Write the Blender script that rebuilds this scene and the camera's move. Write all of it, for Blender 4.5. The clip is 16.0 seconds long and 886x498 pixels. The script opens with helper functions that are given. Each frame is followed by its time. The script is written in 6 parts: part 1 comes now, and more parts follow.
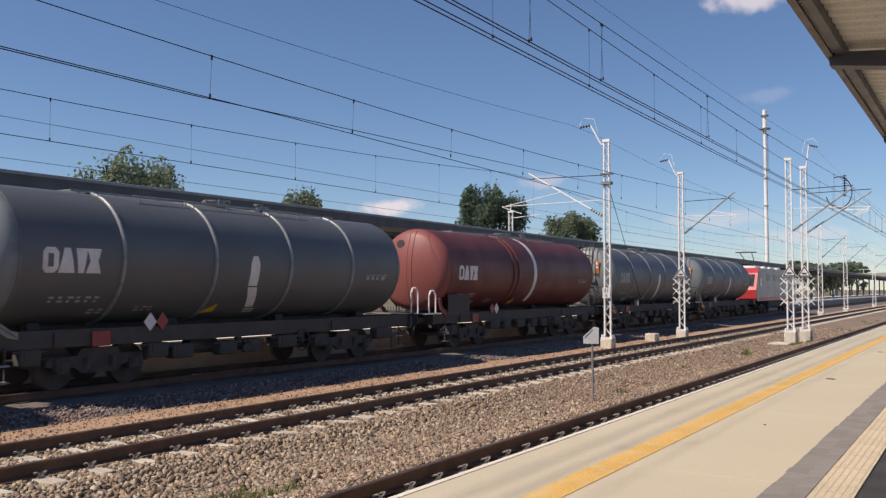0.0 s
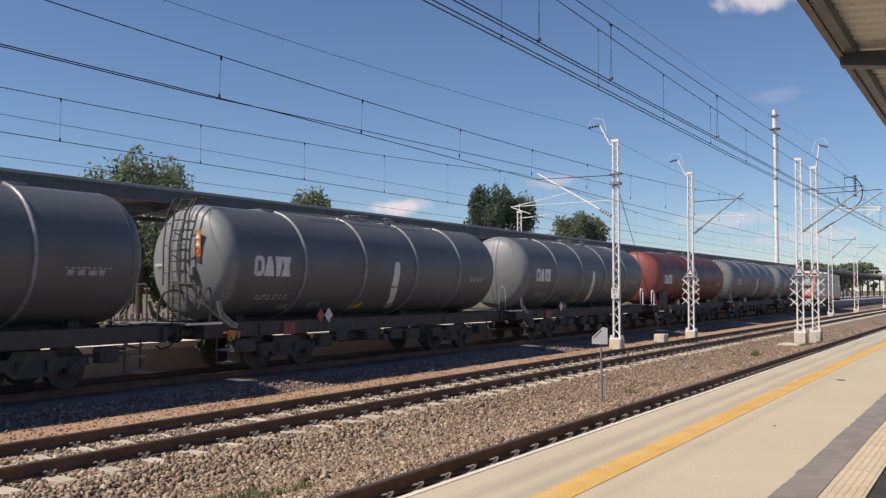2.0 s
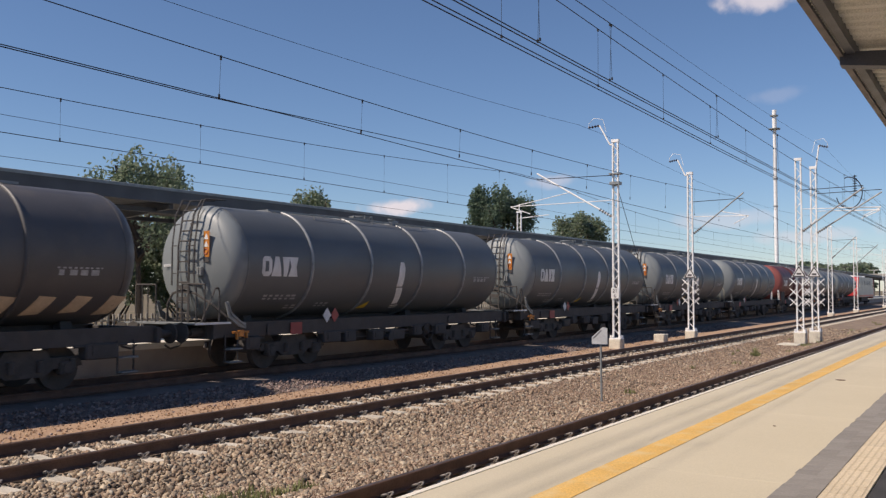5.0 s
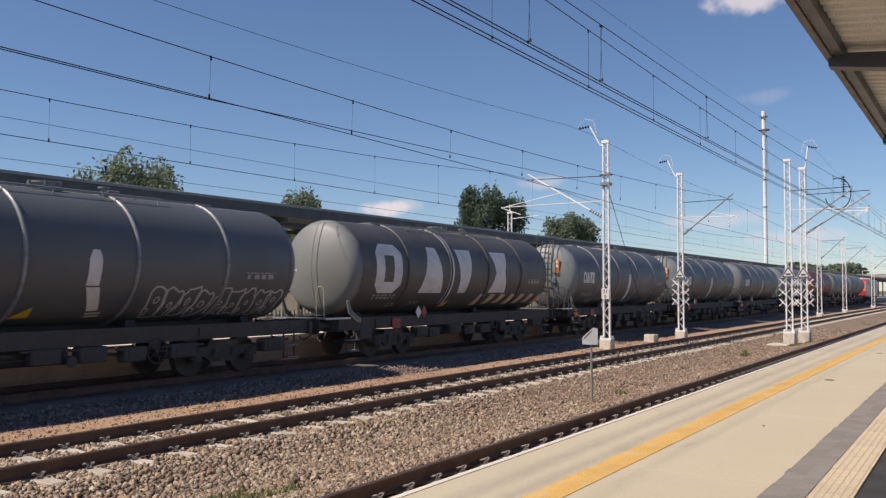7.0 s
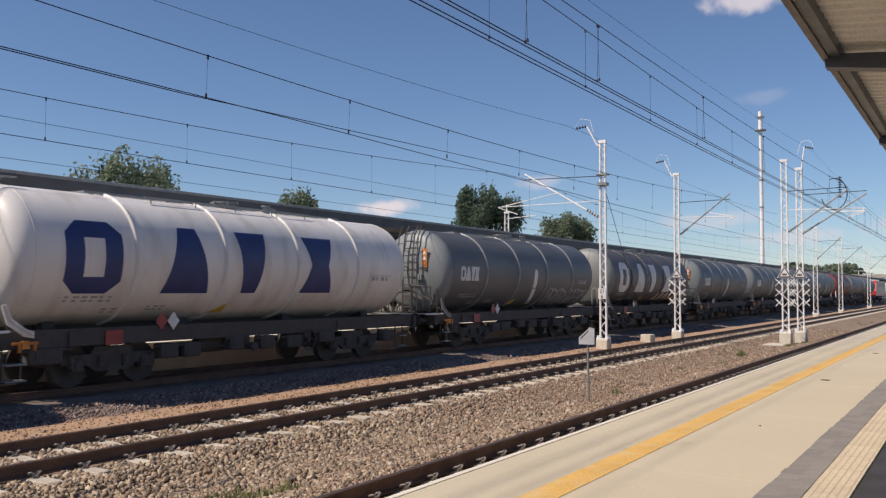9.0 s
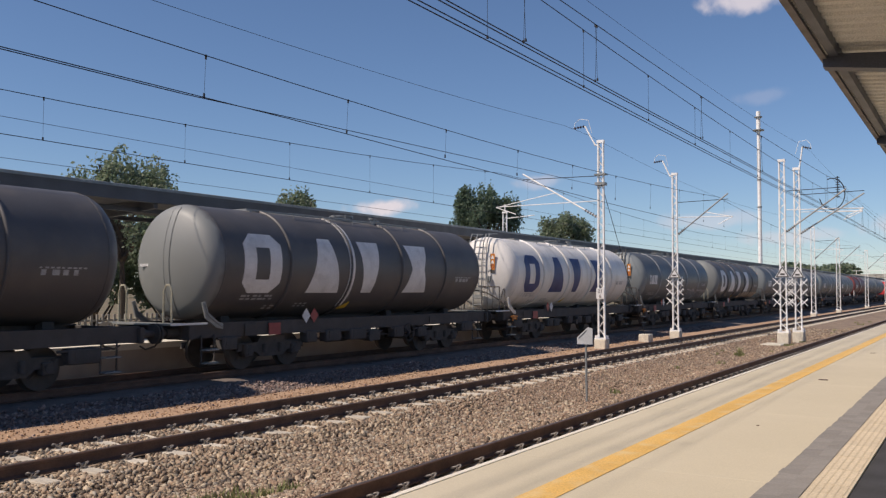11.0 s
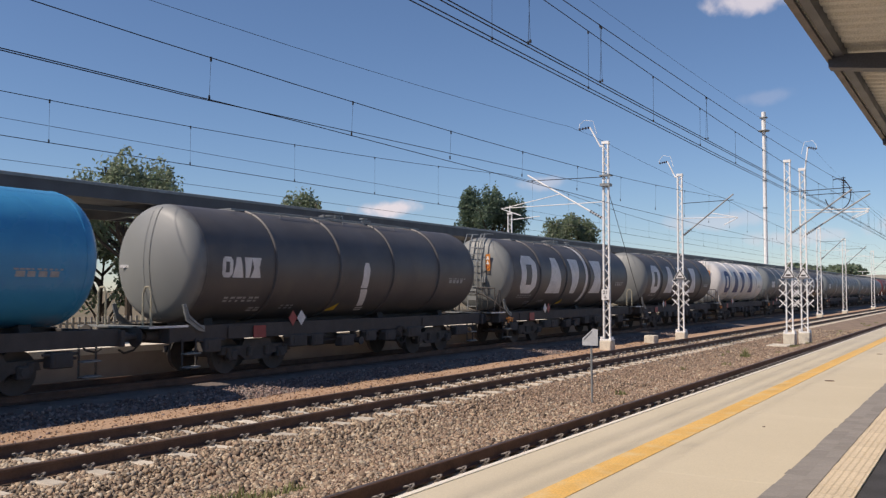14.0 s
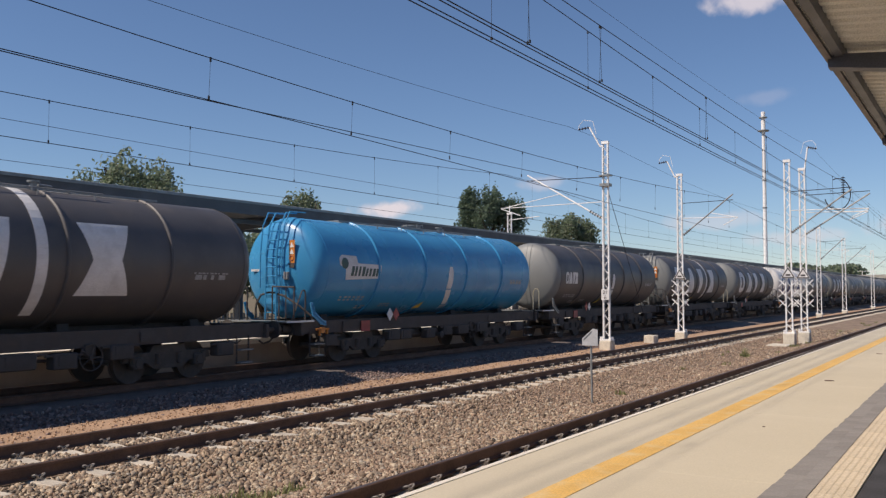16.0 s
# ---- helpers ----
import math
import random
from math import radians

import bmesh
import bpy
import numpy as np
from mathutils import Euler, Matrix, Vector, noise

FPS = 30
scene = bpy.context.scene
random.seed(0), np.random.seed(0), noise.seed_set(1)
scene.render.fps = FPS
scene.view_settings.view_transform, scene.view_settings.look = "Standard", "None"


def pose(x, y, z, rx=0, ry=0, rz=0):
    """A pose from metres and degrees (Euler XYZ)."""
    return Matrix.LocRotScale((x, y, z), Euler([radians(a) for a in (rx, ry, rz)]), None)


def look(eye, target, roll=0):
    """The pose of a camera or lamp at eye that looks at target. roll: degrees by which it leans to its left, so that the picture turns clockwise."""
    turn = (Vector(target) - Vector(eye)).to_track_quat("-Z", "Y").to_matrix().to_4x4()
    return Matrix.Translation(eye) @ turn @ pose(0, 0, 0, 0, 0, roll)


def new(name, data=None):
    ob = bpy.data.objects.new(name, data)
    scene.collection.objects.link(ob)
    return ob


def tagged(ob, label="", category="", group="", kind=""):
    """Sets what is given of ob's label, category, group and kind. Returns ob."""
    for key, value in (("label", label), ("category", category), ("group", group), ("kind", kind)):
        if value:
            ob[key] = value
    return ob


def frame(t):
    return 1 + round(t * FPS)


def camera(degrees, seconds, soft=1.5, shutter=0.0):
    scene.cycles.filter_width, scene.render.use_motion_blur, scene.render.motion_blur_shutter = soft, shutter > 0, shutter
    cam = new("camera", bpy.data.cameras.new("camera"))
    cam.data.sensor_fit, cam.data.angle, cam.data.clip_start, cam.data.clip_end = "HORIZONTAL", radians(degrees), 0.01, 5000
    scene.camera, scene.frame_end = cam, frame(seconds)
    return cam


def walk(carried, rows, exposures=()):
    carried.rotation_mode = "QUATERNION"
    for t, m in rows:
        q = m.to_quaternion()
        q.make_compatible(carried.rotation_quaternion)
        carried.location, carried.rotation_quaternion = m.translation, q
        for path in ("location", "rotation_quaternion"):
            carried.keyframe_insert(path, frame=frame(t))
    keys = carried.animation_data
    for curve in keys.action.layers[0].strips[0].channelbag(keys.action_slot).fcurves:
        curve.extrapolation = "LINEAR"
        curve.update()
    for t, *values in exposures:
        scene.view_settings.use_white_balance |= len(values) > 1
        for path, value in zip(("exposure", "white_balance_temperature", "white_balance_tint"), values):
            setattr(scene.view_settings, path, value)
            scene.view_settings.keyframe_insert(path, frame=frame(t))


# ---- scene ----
cam = camera(53.22, 16.0, soft=1.3, shutter=0.1)
EYE = Vector((0.0, 0.0, 2.12))
# seconds, heading from the track's direction, tilt, roll in degrees
WALK = [
    (0, 31.660, 2.584, 0.034),
    (0.5, 31.749, 2.584, 0.065),
    (1, 31.896, 2.584, 0.076),
    (1.5, 32.135, 2.593, 0.094),
    (2, 32.218, 2.588, 0.131),
    (2.5, 32.226, 2.587, 0.138),
    (3, 32.214, 2.589, 0.122),
    (3.5, 32.214, 2.589, 0.122),
    (4, 32.214, 2.589, 0.122),
    (6.5, 32.075, 2.631, 0.135),
    (7, 31.602, 2.635, 0.084),
    (7.5, 31.499, 2.613, 0.116),
    (8, 31.459, 2.600, 0.132),
    (8.5, 31.444, 2.621, 0.120),
    (9, 31.397, 2.616, 0.160),
    (11.5, 31.272, 2.608, 0.142),
    (12, 31.344, 2.621, 0.184),
    (12.5, 31.487, 2.617, 0.184),
    (13, 31.546, 2.629, 0.190),
    (13.5, 31.580, 2.644, 0.170),
    (14, 31.604, 2.698, 0.061),
    (14.5, 31.604, 2.698, 0.061),
    (15, 31.600, 2.699, 0.052),
    (15.5, 31.597, 2.701, 0.043),
    (16, 31.586, 2.708, 0.010),
]


def heading(yaw, tilt, roll):
    y, p = radians(yaw), radians(tilt)
    way = Vector((math.cos(p) * math.cos(y), math.cos(p) * math.sin(y), math.sin(p)))
    return look(EYE, EYE + way, roll)


walk(cam, [(t, heading(a, b, c)) for t, a, b, c in WALK], exposures=[(0, 0.18, 6550, 15), (8, 0.18, 6550, 15), (9.2, 0.13, 6550, 15), (12.5, 0.13, 6550, 15), (14, 0.18, 6550, 15), (15, 0.17, 6550, 15), (16, 0.13, 6550, 15)])

# ---- daylight ----
SUN_FROM = Vector((-0.68, 0.50, 1.0)).normalized()
world = bpy.data.worlds.new("sky")
scene.world = world
world.use_nodes = True
wn = world.node_tree.nodes
sky = wn.new("ShaderNodeTexSky")
sky.sky_type = "NISHITA"
sky.sun_disc = False
sky.sun_elevation = math.asin(SUN_FROM.z)
sky.sun_rotation = math.atan2(SUN_FROM.x, SUN_FROM.y)
sky.altitude = 500
sky.air_density = 1.0
sky.dust_density = 0.03
sky.ozone_density = 6.2
world.node_tree.links.new(sky.outputs[0], wn["Background"].inputs[0])
wn["Background"].inputs[1].default_value = 0.087
sun = bpy.data.lights.new("sun", "SUN")
sun.energy = 4.3
sun.angle = radians(1.2)
sun.color = (1.0, 0.89, 0.74)
sun_ob = new("sun", sun)
sun_ob.matrix_world = look(SUN_FROM * 200, (0, 0, 0))


# ---- materials ----
def material(name, c1, c2, scale=6.0, rough=0.8, metal=0.0, bump=0.25, fine=60.0, c3=None, c3_amount=0.45, spots=3.0, vary=0.0, stretch=None, gloss=0.5, speckle=1.0, end_dust_sun=None):
    """Two-scale surface: broad blotches of c1 and c2, fine grain, optional stains c3 with a shape of their own,
    and a ragged paler film on the ends of a tank: road dust with sunlit brightness painted in."""
    m = bpy.data.materials.new(name)
    m.use_nodes = True
    nt = m.node_tree
    n, l = nt.nodes, nt.links
    b = n["Principled BSDF"]
    co = n.new("ShaderNodeTexCoord")
    vec = co.outputs["Object"]
    if stretch:
        mp = n.new("ShaderNodeMapping")
        mp.inputs["Scale"].default_value = stretch
        l.new(vec, mp.inputs[0])
        vec = mp.outputs[0]

    def tex(s, detail=4.0):
        t = n.new("ShaderNodeTexNoise")
        t.inputs["Scale"].default_value = s
        t.inputs["Detail"].default_value = detail
        l.new(vec, t.inputs["Vector"])
        return t.outputs[0]

    def mix(fac, a, c, kind="MIX"):
        x = n.new("ShaderNodeMix")
        x.data_type = "RGBA"
        x.blend_type = kind
        if isinstance(fac, float):
            x.inputs[0].default_value = fac
        else:
            l.new(fac, x.inputs[0])
        for s, v in ((x.inputs[6], a), (x.inputs[7], c)):
            if isinstance(v, tuple):
                s.default_value = (*v, 1)
            else:
                l.new(v, s)
        return x.outputs[2]

    def ramp(v, lo, hi):
        r = n.new("ShaderNodeMapRange")
        r.inputs[1].default_value, r.inputs[2].default_value = lo, hi
        l.new(v, r.inputs[0])
        return r.outputs[0]

    broad, grain = tex(scale), tex(fine, 3.0)
    col = mix(ramp(broad, 0.35, 0.65), c1, c2)
    g = n.new("ShaderNodeMapRange")
    g.inputs[1].default_value, g.inputs[2].default_value, g.inputs[3].default_value, g.inputs[4].default_value = 0.3, 0.7, 1 - 0.18 * speckle, 1 + 0.15 * speckle
    l.new(grain, g.inputs[0])
    gc = n.new("ShaderNodeCombineColor")
    for i in range(3):
        l.new(g.outputs[0], gc.inputs[i])
    col = mix(1.0, col, gc.outputs[0], "MULTIPLY")
    if c3:
        st = n.new("ShaderNodeMath")
        st.operation = "MULTIPLY"
        st.inputs[1].default_value = c3_amount
        l.new(ramp(tex(spots, 6.0), 0.5, 0.68), st.inputs[0])
        col = mix(st.outputs[0], col, c3)
    # paler colour towards both tank ends: some dust, some painted sunlight
    if end_dust_sun:
        colour, from_x, amount = end_dust_sun
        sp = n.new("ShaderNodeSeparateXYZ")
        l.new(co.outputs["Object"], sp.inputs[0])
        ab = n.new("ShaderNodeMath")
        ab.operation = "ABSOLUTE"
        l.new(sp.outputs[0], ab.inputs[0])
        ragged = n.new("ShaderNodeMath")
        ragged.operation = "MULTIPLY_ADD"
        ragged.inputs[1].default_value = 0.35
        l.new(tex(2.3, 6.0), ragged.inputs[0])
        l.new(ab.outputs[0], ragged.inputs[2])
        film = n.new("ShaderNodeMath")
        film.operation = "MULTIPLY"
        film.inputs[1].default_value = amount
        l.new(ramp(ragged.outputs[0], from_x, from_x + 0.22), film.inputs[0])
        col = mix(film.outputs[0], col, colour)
    if vary:
        oi = n.new("ShaderNodeObjectInfo")
        hs = n.new("ShaderNodeHueSaturation")
        v = n.new("ShaderNodeMapRange")
        v.inputs[3].default_value, v.inputs[4].default_value = 1 - vary, 1 + vary
        l.new(oi.outputs["Random"], v.inputs[0])
        l.new(v.outputs[0], hs.inputs["Value"])
        l.new(col, hs.inputs["Color"])
        col = hs.outputs[0]
    l.new(col, b.inputs["Base Color"])
    rr = n.new("ShaderNodeMapRange")
    rr.inputs[3].default_value, rr.inputs[4].default_value = max(rough - 0.12, 0.05), min(rough + 0.12, 1.0)
    l.new(broad, rr.inputs[0])
    l.new(rr.outputs[0], b.inputs["Roughness"])
    b.inputs["Metallic"].default_value = metal
    b.inputs["Specular IOR Level"].default_value = gloss
    if bump:
        bp = n.new("ShaderNodeBump")
        bp.inputs["Strength"].default_value = bump
        bp.inputs["Distance"].default_value = 0.01
        l.new(grain, bp.inputs["Height"])
        l.new(bp.outputs[0], b.inputs["Normal"])
    return m


def island_material(name, colours, rough=0.9, through_light=0.0):
    """Each loose piece takes its own colour from the row."""
    m = bpy.data.materials.new(name)
    m.use_nodes = True
    n, l = m.node_tree.nodes, m.node_tree.links
    b = n["Principled BSDF"]
    g = n.new("ShaderNodeNewGeometry")
    r = n.new("ShaderNodeValToRGB")
    r.color_ramp.interpolation = "LINEAR"
    while len(r.color_ramp.elements) < len(colours):
        r.color_ramp.elements.new(0.5)
    for i, c in enumerate(colours):
        r.color_ramp.elements[i].position = i / (len(colours) - 1)
        r.color_ramp.elements[i].color = (*c, 1)
    l.new(g.outputs["Random Per Island"], r.inputs[0])
    l.new(r.outputs[0], b.inputs["Base Color"])
    b.inputs["Roughness"].default_value = rough
    if through_light:
        tr = n.new("ShaderNodeBsdfTranslucent")
        l.new(r.outputs[0], tr.inputs[0])
        mx = n.new("ShaderNodeMixShader")
        mx.inputs[0].default_value = through_light
        l.new(b.outputs[0], mx.inputs[1])
        l.new(tr.outputs[0], mx.inputs[2])
        l.new(mx.outputs[0], n["Material Output"].inputs[0])
    return m


M = {}
M["ground"] = material("dry_earth", (0.20, 0.14, 0.085), (0.12, 0.11, 0.06), 0.5, 0.95, bump=0.6, fine=9, c3=(0.07, 0.09, 0.03), spots=0.2)
M["bed"] = material("ballast_bed", (0.27, 0.197, 0.138), (0.185, 0.136, 0.097), 1.3, 0.95, bump=1.0, fine=16, c3=(0.33, 0.25, 0.18), spots=0.7)
M["sand"] = material("rusty_sand", (0.44, 0.29, 0.185), (0.37, 0.24, 0.152), 1.5, 0.95, bump=0.8, fine=22, c3=(0.31, 0.21, 0.145), spots=2.5)
# bed and sleepers of the freight track, darker than the other tracks
M["darkbed"] = material("dark_ballast", (0.185, 0.150, 0.130), (0.140, 0.113, 0.098), 1.5, 0.95, bump=1.0, fine=18, c3=(0.10, 0.085, 0.075), spots=1.0)
M["darksleeper"] = material("dark_sleeper", (0.150, 0.125, 0.110), (0.115, 0.096, 0.085), 5, 0.9, bump=0.4)
M["stone"] = island_material("crushed_stone", [(0.36, 0.268, 0.182), (0.14, 0.104, 0.075), (0.45, 0.352, 0.245), (0.275, 0.19, 0.128), (0.08, 0.063, 0.049), (0.54, 0.445, 0.325), (0.32, 0.22, 0.15), (0.185, 0.136, 0.098), (0.40, 0.352, 0.282)])
M["finestone"] = island_material("fine_reddish_gravel", [(0.39, 0.275, 0.195), (0.25, 0.17, 0.122), (0.48, 0.365, 0.265), (0.32, 0.215, 0.152), (0.15, 0.11, 0.083), (0.54, 0.435, 0.33)])
M["darkstone"] = island_material("pinkish_shoulder_stone", [(0.27, 0.19, 0.16), (0.15, 0.10, 0.085), (0.36, 0.27, 0.235), (0.21, 0.14, 0.115), (0.10, 0.075, 0.065), (0.42, 0.335, 0.295)])
M["sandstone"] = island_material("rusty_gravel", [(0.42, 0.26, 0.15), (0.30, 0.18, 0.10), (0.50, 0.35, 0.22), (0.24, 0.15, 0.10), (0.36, 0.24, 0.15)])
M["sleeper"] = material("sleeper_concrete", (0.58, 0.52, 0.425), (0.485, 0.43, 0.35), 5, 0.9, bump=0.4, fine=70, c3=(0.30, 0.21, 0.14), vary=0.14)
M["rust"] = material("rusted_rail", (0.155, 0.085, 0.055), (0.105, 0.060, 0.042), 3, 0.75, 0.0, fine=40)
M["railtop"] = material("worn_rail_head", (0.22, 0.17, 0.14), (0.15, 0.11, 0.09), 2, 0.5, 0.8, 0.1)
M["clip"] = material("spring_steel", (0.34, 0.31, 0.28), (0.22, 0.19, 0.165), 20, 0.5, 0.2)
M["concrete"] = material("cast_concrete", (0.64, 0.59, 0.49), (0.55, 0.50, 0.41), 3, 0.9, bump=0.4, fine=50, c3=(0.26, 0.22, 0.17), spots=5)
M["slab"] = material("cream_platform_concrete", (0.545, 0.48, 0.355), (0.515, 0.453, 0.333), 0.8, 0.85, bump=0.15, fine=90, c3=(0.53, 0.465, 0.35), c3_amount=0.22, spots=2.6, vary=0.02, speckle=0.45)
M["edge"] = material("pale_edge_concrete", (0.72, 0.67, 0.57), (0.66, 0.61, 0.52), 2, 0.85, bump=0.2)
M["yellow"] = material("worn_yellow_paint", (0.72, 0.44, 0.12), (0.66, 0.40, 0.11), 2.2, 0.75, bump=0.2, c3=(0.66, 0.50, 0.26), c3_amount=0.7, spots=4)
M["paver"] = material("grey_paver", (0.255, 0.235, 0.215), (0.222, 0.204, 0.187), 4, 0.9, bump=0.3, vary=0.10, speckle=0.6)
M["tactile"] = material("sandy_tactile_tile", (0.60, 0.50, 0.36), (0.54, 0.45, 0.325), 3, 0.85, bump=0.3, vary=0.07)
M["darkstrip"] = material("dark_strip_surface", (0.05, 0.048, 0.05), (0.035, 0.034, 0.036), 3, 0.9, bump=0.5)
M["galv"] = material("galvanised_steel", (0.90, 0.89, 0.87), (0.80, 0.79, 0.77), 4, 0.5, 0.0, 0.1, c3=(0.60, 0.55, 0.50), c3_amount=0.4)
M["wire"] = material("dark_wire", (0.03, 0.028, 0.03), (0.02, 0.02, 0.022), 3, 0.6, 0.4, 0)
M["insul"] = material("brown_glaze", (0.06, 0.035, 0.03), (0.05, 0.03, 0.025), 8, 0.25, 0, 0)
# end colour of both blacks: dust, lifted further to look sunlit
M["black"] = material("black_tank_paint", (0.104, 0.114, 0.123), (0.085, 0.093, 0.101), 0.7, 0.50, 0, 0.04, 120, c3=(0.105, 0.105, 0.105), c3_amount=0.5, spots=1.3, stretch=(0.5, 1, 1), gloss=0.6, end_dust_sun=((0.222, 0.243, 0.247), 6.66, 0.85))
M["black2"] = material("brownish_black_tank_paint", (0.084, 0.080, 0.082), (0.067, 0.064, 0.066), 0.7, 0.52, 0, 0.04, 120, c3=(0.115, 0.102, 0.092), c3_amount=0.55, spots=1.3, gloss=0.6, end_dust_sun=((0.222, 0.232, 0.225), 6.66, 0.85))
# bands of the black wagons, paler than their paint to stand for glints
M["glint_strap"] = material("glint_pale_strap", (0.26, 0.27, 0.28), (0.19, 0.20, 0.21), 3, 0.36, 0, 0.05, 120, c3=(0.08, 0.08, 0.08), c3_amount=0.5, gloss=0.9)
M["white"] = material("white_tank_paint", (0.76, 0.735, 0.70), (0.69, 0.665, 0.63), 0.6, 0.42, 0, 0.05, 120, c3=(0.46, 0.42, 0.36), c3_amount=0.5, spots=1.1, stretch=(1.8, 1, 0.45))
M["blue"] = material("blue_tank_paint", (0.052, 0.29, 0.54), (0.045, 0.255, 0.49), 0.7, 0.28, 0, 0.03, 120, c3=(0.035, 0.23, 0.50), c3_amount=0.4, gloss=0.4)
# the end colour is a brighter red, painting in the sunlit look
M["brown"] = material("oxide_red_tank_paint", (0.135, 0.038, 0.036), (0.105, 0.031, 0.031), 0.8, 0.5, 0, 0.05, 120, c3=(0.19, 0.066, 0.052), c3_amount=0.5, spots=1.0, gloss=0.35, end_dust_sun=((0.29, 0.092, 0.082), 6.66, 0.8))
M["frame"] = material("black_underframe", (0.085, 0.078, 0.075), (0.066, 0.061, 0.059), 3, 0.85, 0.0, 0.2, c3=(0.115, 0.096, 0.084), c3_amount=0.5, gloss=0.3)
M["gear"] = material("greasy_running_gear", (0.092, 0.083, 0.077), (0.072, 0.066, 0.061), 4, 0.85, 0.0, 0.3, c3=(0.13, 0.10, 0.08), c3_amount=0.4, gloss=0.3)
M["pale"] = material("white_lettering", (0.74, 0.73, 0.72), (0.64, 0.63, 0.62), 2.0, 0.6, 0, 0, c3=(0.42, 0.41, 0.40), c3_amount=0.4, spots=3)
M["navy"] = material("navy_lettering", (0.022, 0.04, 0.16), (0.02, 0.035, 0.13), 2.0, 0.5, 0, 0)
M["greenmark"] = material("dark_green_lettering", (0.035, 0.085, 0.075), (0.03, 0.07, 0.065), 2.0, 0.5, 0, 0)
M["faint"] = material("faint_lettering", (0.42, 0.42, 0.42), (0.30, 0.30, 0.305), 9, 0.7, 0, 0)
M["spray"] = material("grey_spray_paint", (0.52, 0.52, 0.54), (0.42, 0.42, 0.44), 3, 0.7, 0, 0)
M["tanspray"] = material("tan_spray_paint", (0.62, 0.48, 0.33), (0.50, 0.38, 0.26), 3, 0.7, 0, 0)
M["red"] = material("red_panel", (0.34, 0.05, 0.045), (0.27, 0.045, 0.04), 6, 0.5, 0, 0)
M["signal_red"] = material("red_loco_paint", (0.50, 0.045, 0.05), (0.44, 0.04, 0.045), 2, 0.4, 0, 0)
M["orange"] = material("orange_paint", (0.65, 0.23, 0.03), (0.50, 0.18, 0.03), 9, 0.5, 0, 0)
M["yellowmark"] = material("yellow_mark", (0.65, 0.45, 0.04), (0.58, 0.40, 0.05), 9, 0.6, 0, 0)
M["steelgrey"] = material("grey_steel", (0.28, 0.29, 0.29), (0.22, 0.23, 0.23), 4, 0.5, 0.2, 0.1)
M["handrail"] = material("dull_handrail", (0.46, 0.43, 0.32), (0.36, 0.33, 0.25), 6, 0.5, 0.2, 0)
M["locogrey"] = material("light_grey_loco_paint", (0.30, 0.31, 0.33), (0.25, 0.26, 0.28), 1, 0.4, 0, 0)
M["darkglass"] = material("dark_glass", (0.02, 0.022, 0.025), (0.015, 0.016, 0.02), 2, 0.08, 0, 0)
M["roofdark"] = material("dark_roof_sheet", (0.115, 0.113, 0.118), (0.092, 0.090, 0.095), 1.2, 0.6, 0.2, 0.1)
M["soffit"] = material("canopy_sheet", (0.74, 0.71, 0.66), (0.66, 0.63, 0.58), 1.0, 0.6, 0.0, 0.1)
M["beam"] = material("painted_canopy_steel", (0.07, 0.075, 0.10), (0.055, 0.06, 0.08), 2, 0.45, 0.0, 0.1)
M["fascia"] = material("brown_canopy_edge", (0.185, 0.158, 0.155), (0.145, 0.125, 0.123), 4, 0.6, 0.0, 0.1)
M["farwall"] = material("pale_far_wall", (0.40, 0.38, 0.34), (0.33, 0.31, 0.27), 0.6, 0.9)
M["bark"] = material("bark", (0.10, 0.075, 0.055), (0.06, 0.045, 0.035), 5, 0.95, bump=0.8, fine=20)
M["leaf"] = island_material("leaves", [(0.165, 0.225, 0.135), (0.205, 0.265, 0.160), (0.265, 0.305, 0.205), (0.175, 0.230, 0.150), (0.31, 0.325, 0.235)], 0.6, 0.55)
M["leafdark"] = island_material("dark_leaves", [(0.100, 0.152, 0.105), (0.138, 0.198, 0.132), (0.172, 0.228, 0.152), (0.118, 0.170, 0.112)], 0.6, 0.55)
M["platwall"] = material("stained_platform_wall", (0.42, 0.36, 0.31), (0.34, 0.29, 0.25), 1.2, 0.9, bump=0.3)
M["signboard"] = material("grey_sign_paint", (0.46, 0.47, 0.48), (0.40, 0.41, 0.42), 4, 0.5, 0, 0.05)
M["grass"] = island_material("grass_blades", [(0.20, 0.225, 0.085), (0.28, 0.275, 0.12), (0.15, 0.175, 0.065), (0.37, 0.32, 0.17)], 0.7, 0.35)


# ---- mesh helpers ----
def box(bm, c, s, rot=None, bevel=0.0):
    r = bmesh.ops.create_cube(bm, size=1.0)
    m = Matrix.Translation(c) @ (rot or Matrix()) @ Matrix.Diagonal((*s, 1))
    bmesh.ops.transform(bm, matrix=m, verts=r["verts"])
    if bevel:
        e = list({e for v in r["verts"] for e in v.link_edges})
        bmesh.ops.bevel(bm, geom=e, offset=bevel, segments=1, affect="EDGES", profile=0.5)


def rod(bm, a, b, r, n=8, r2=None):
    a, b = Vector(a), Vector(b)
    d = b - a
    res = bmesh.ops.create_cone(bm, cap_ends=True, segments=n, radius1=r, radius2=r if r2 is None else r2, depth=d.length)
    bmesh.ops.transform(bm, matrix=Matrix.Translation((a + b) / 2) @ d.to_track_quat("Z", "Y").to_matrix().to_4x4(), verts=res["verts"])


def path_rod(bm, pts, r, n=6):
    for a, b in zip(pts, pts[1:]):
        rod(bm, a, b, r, n)


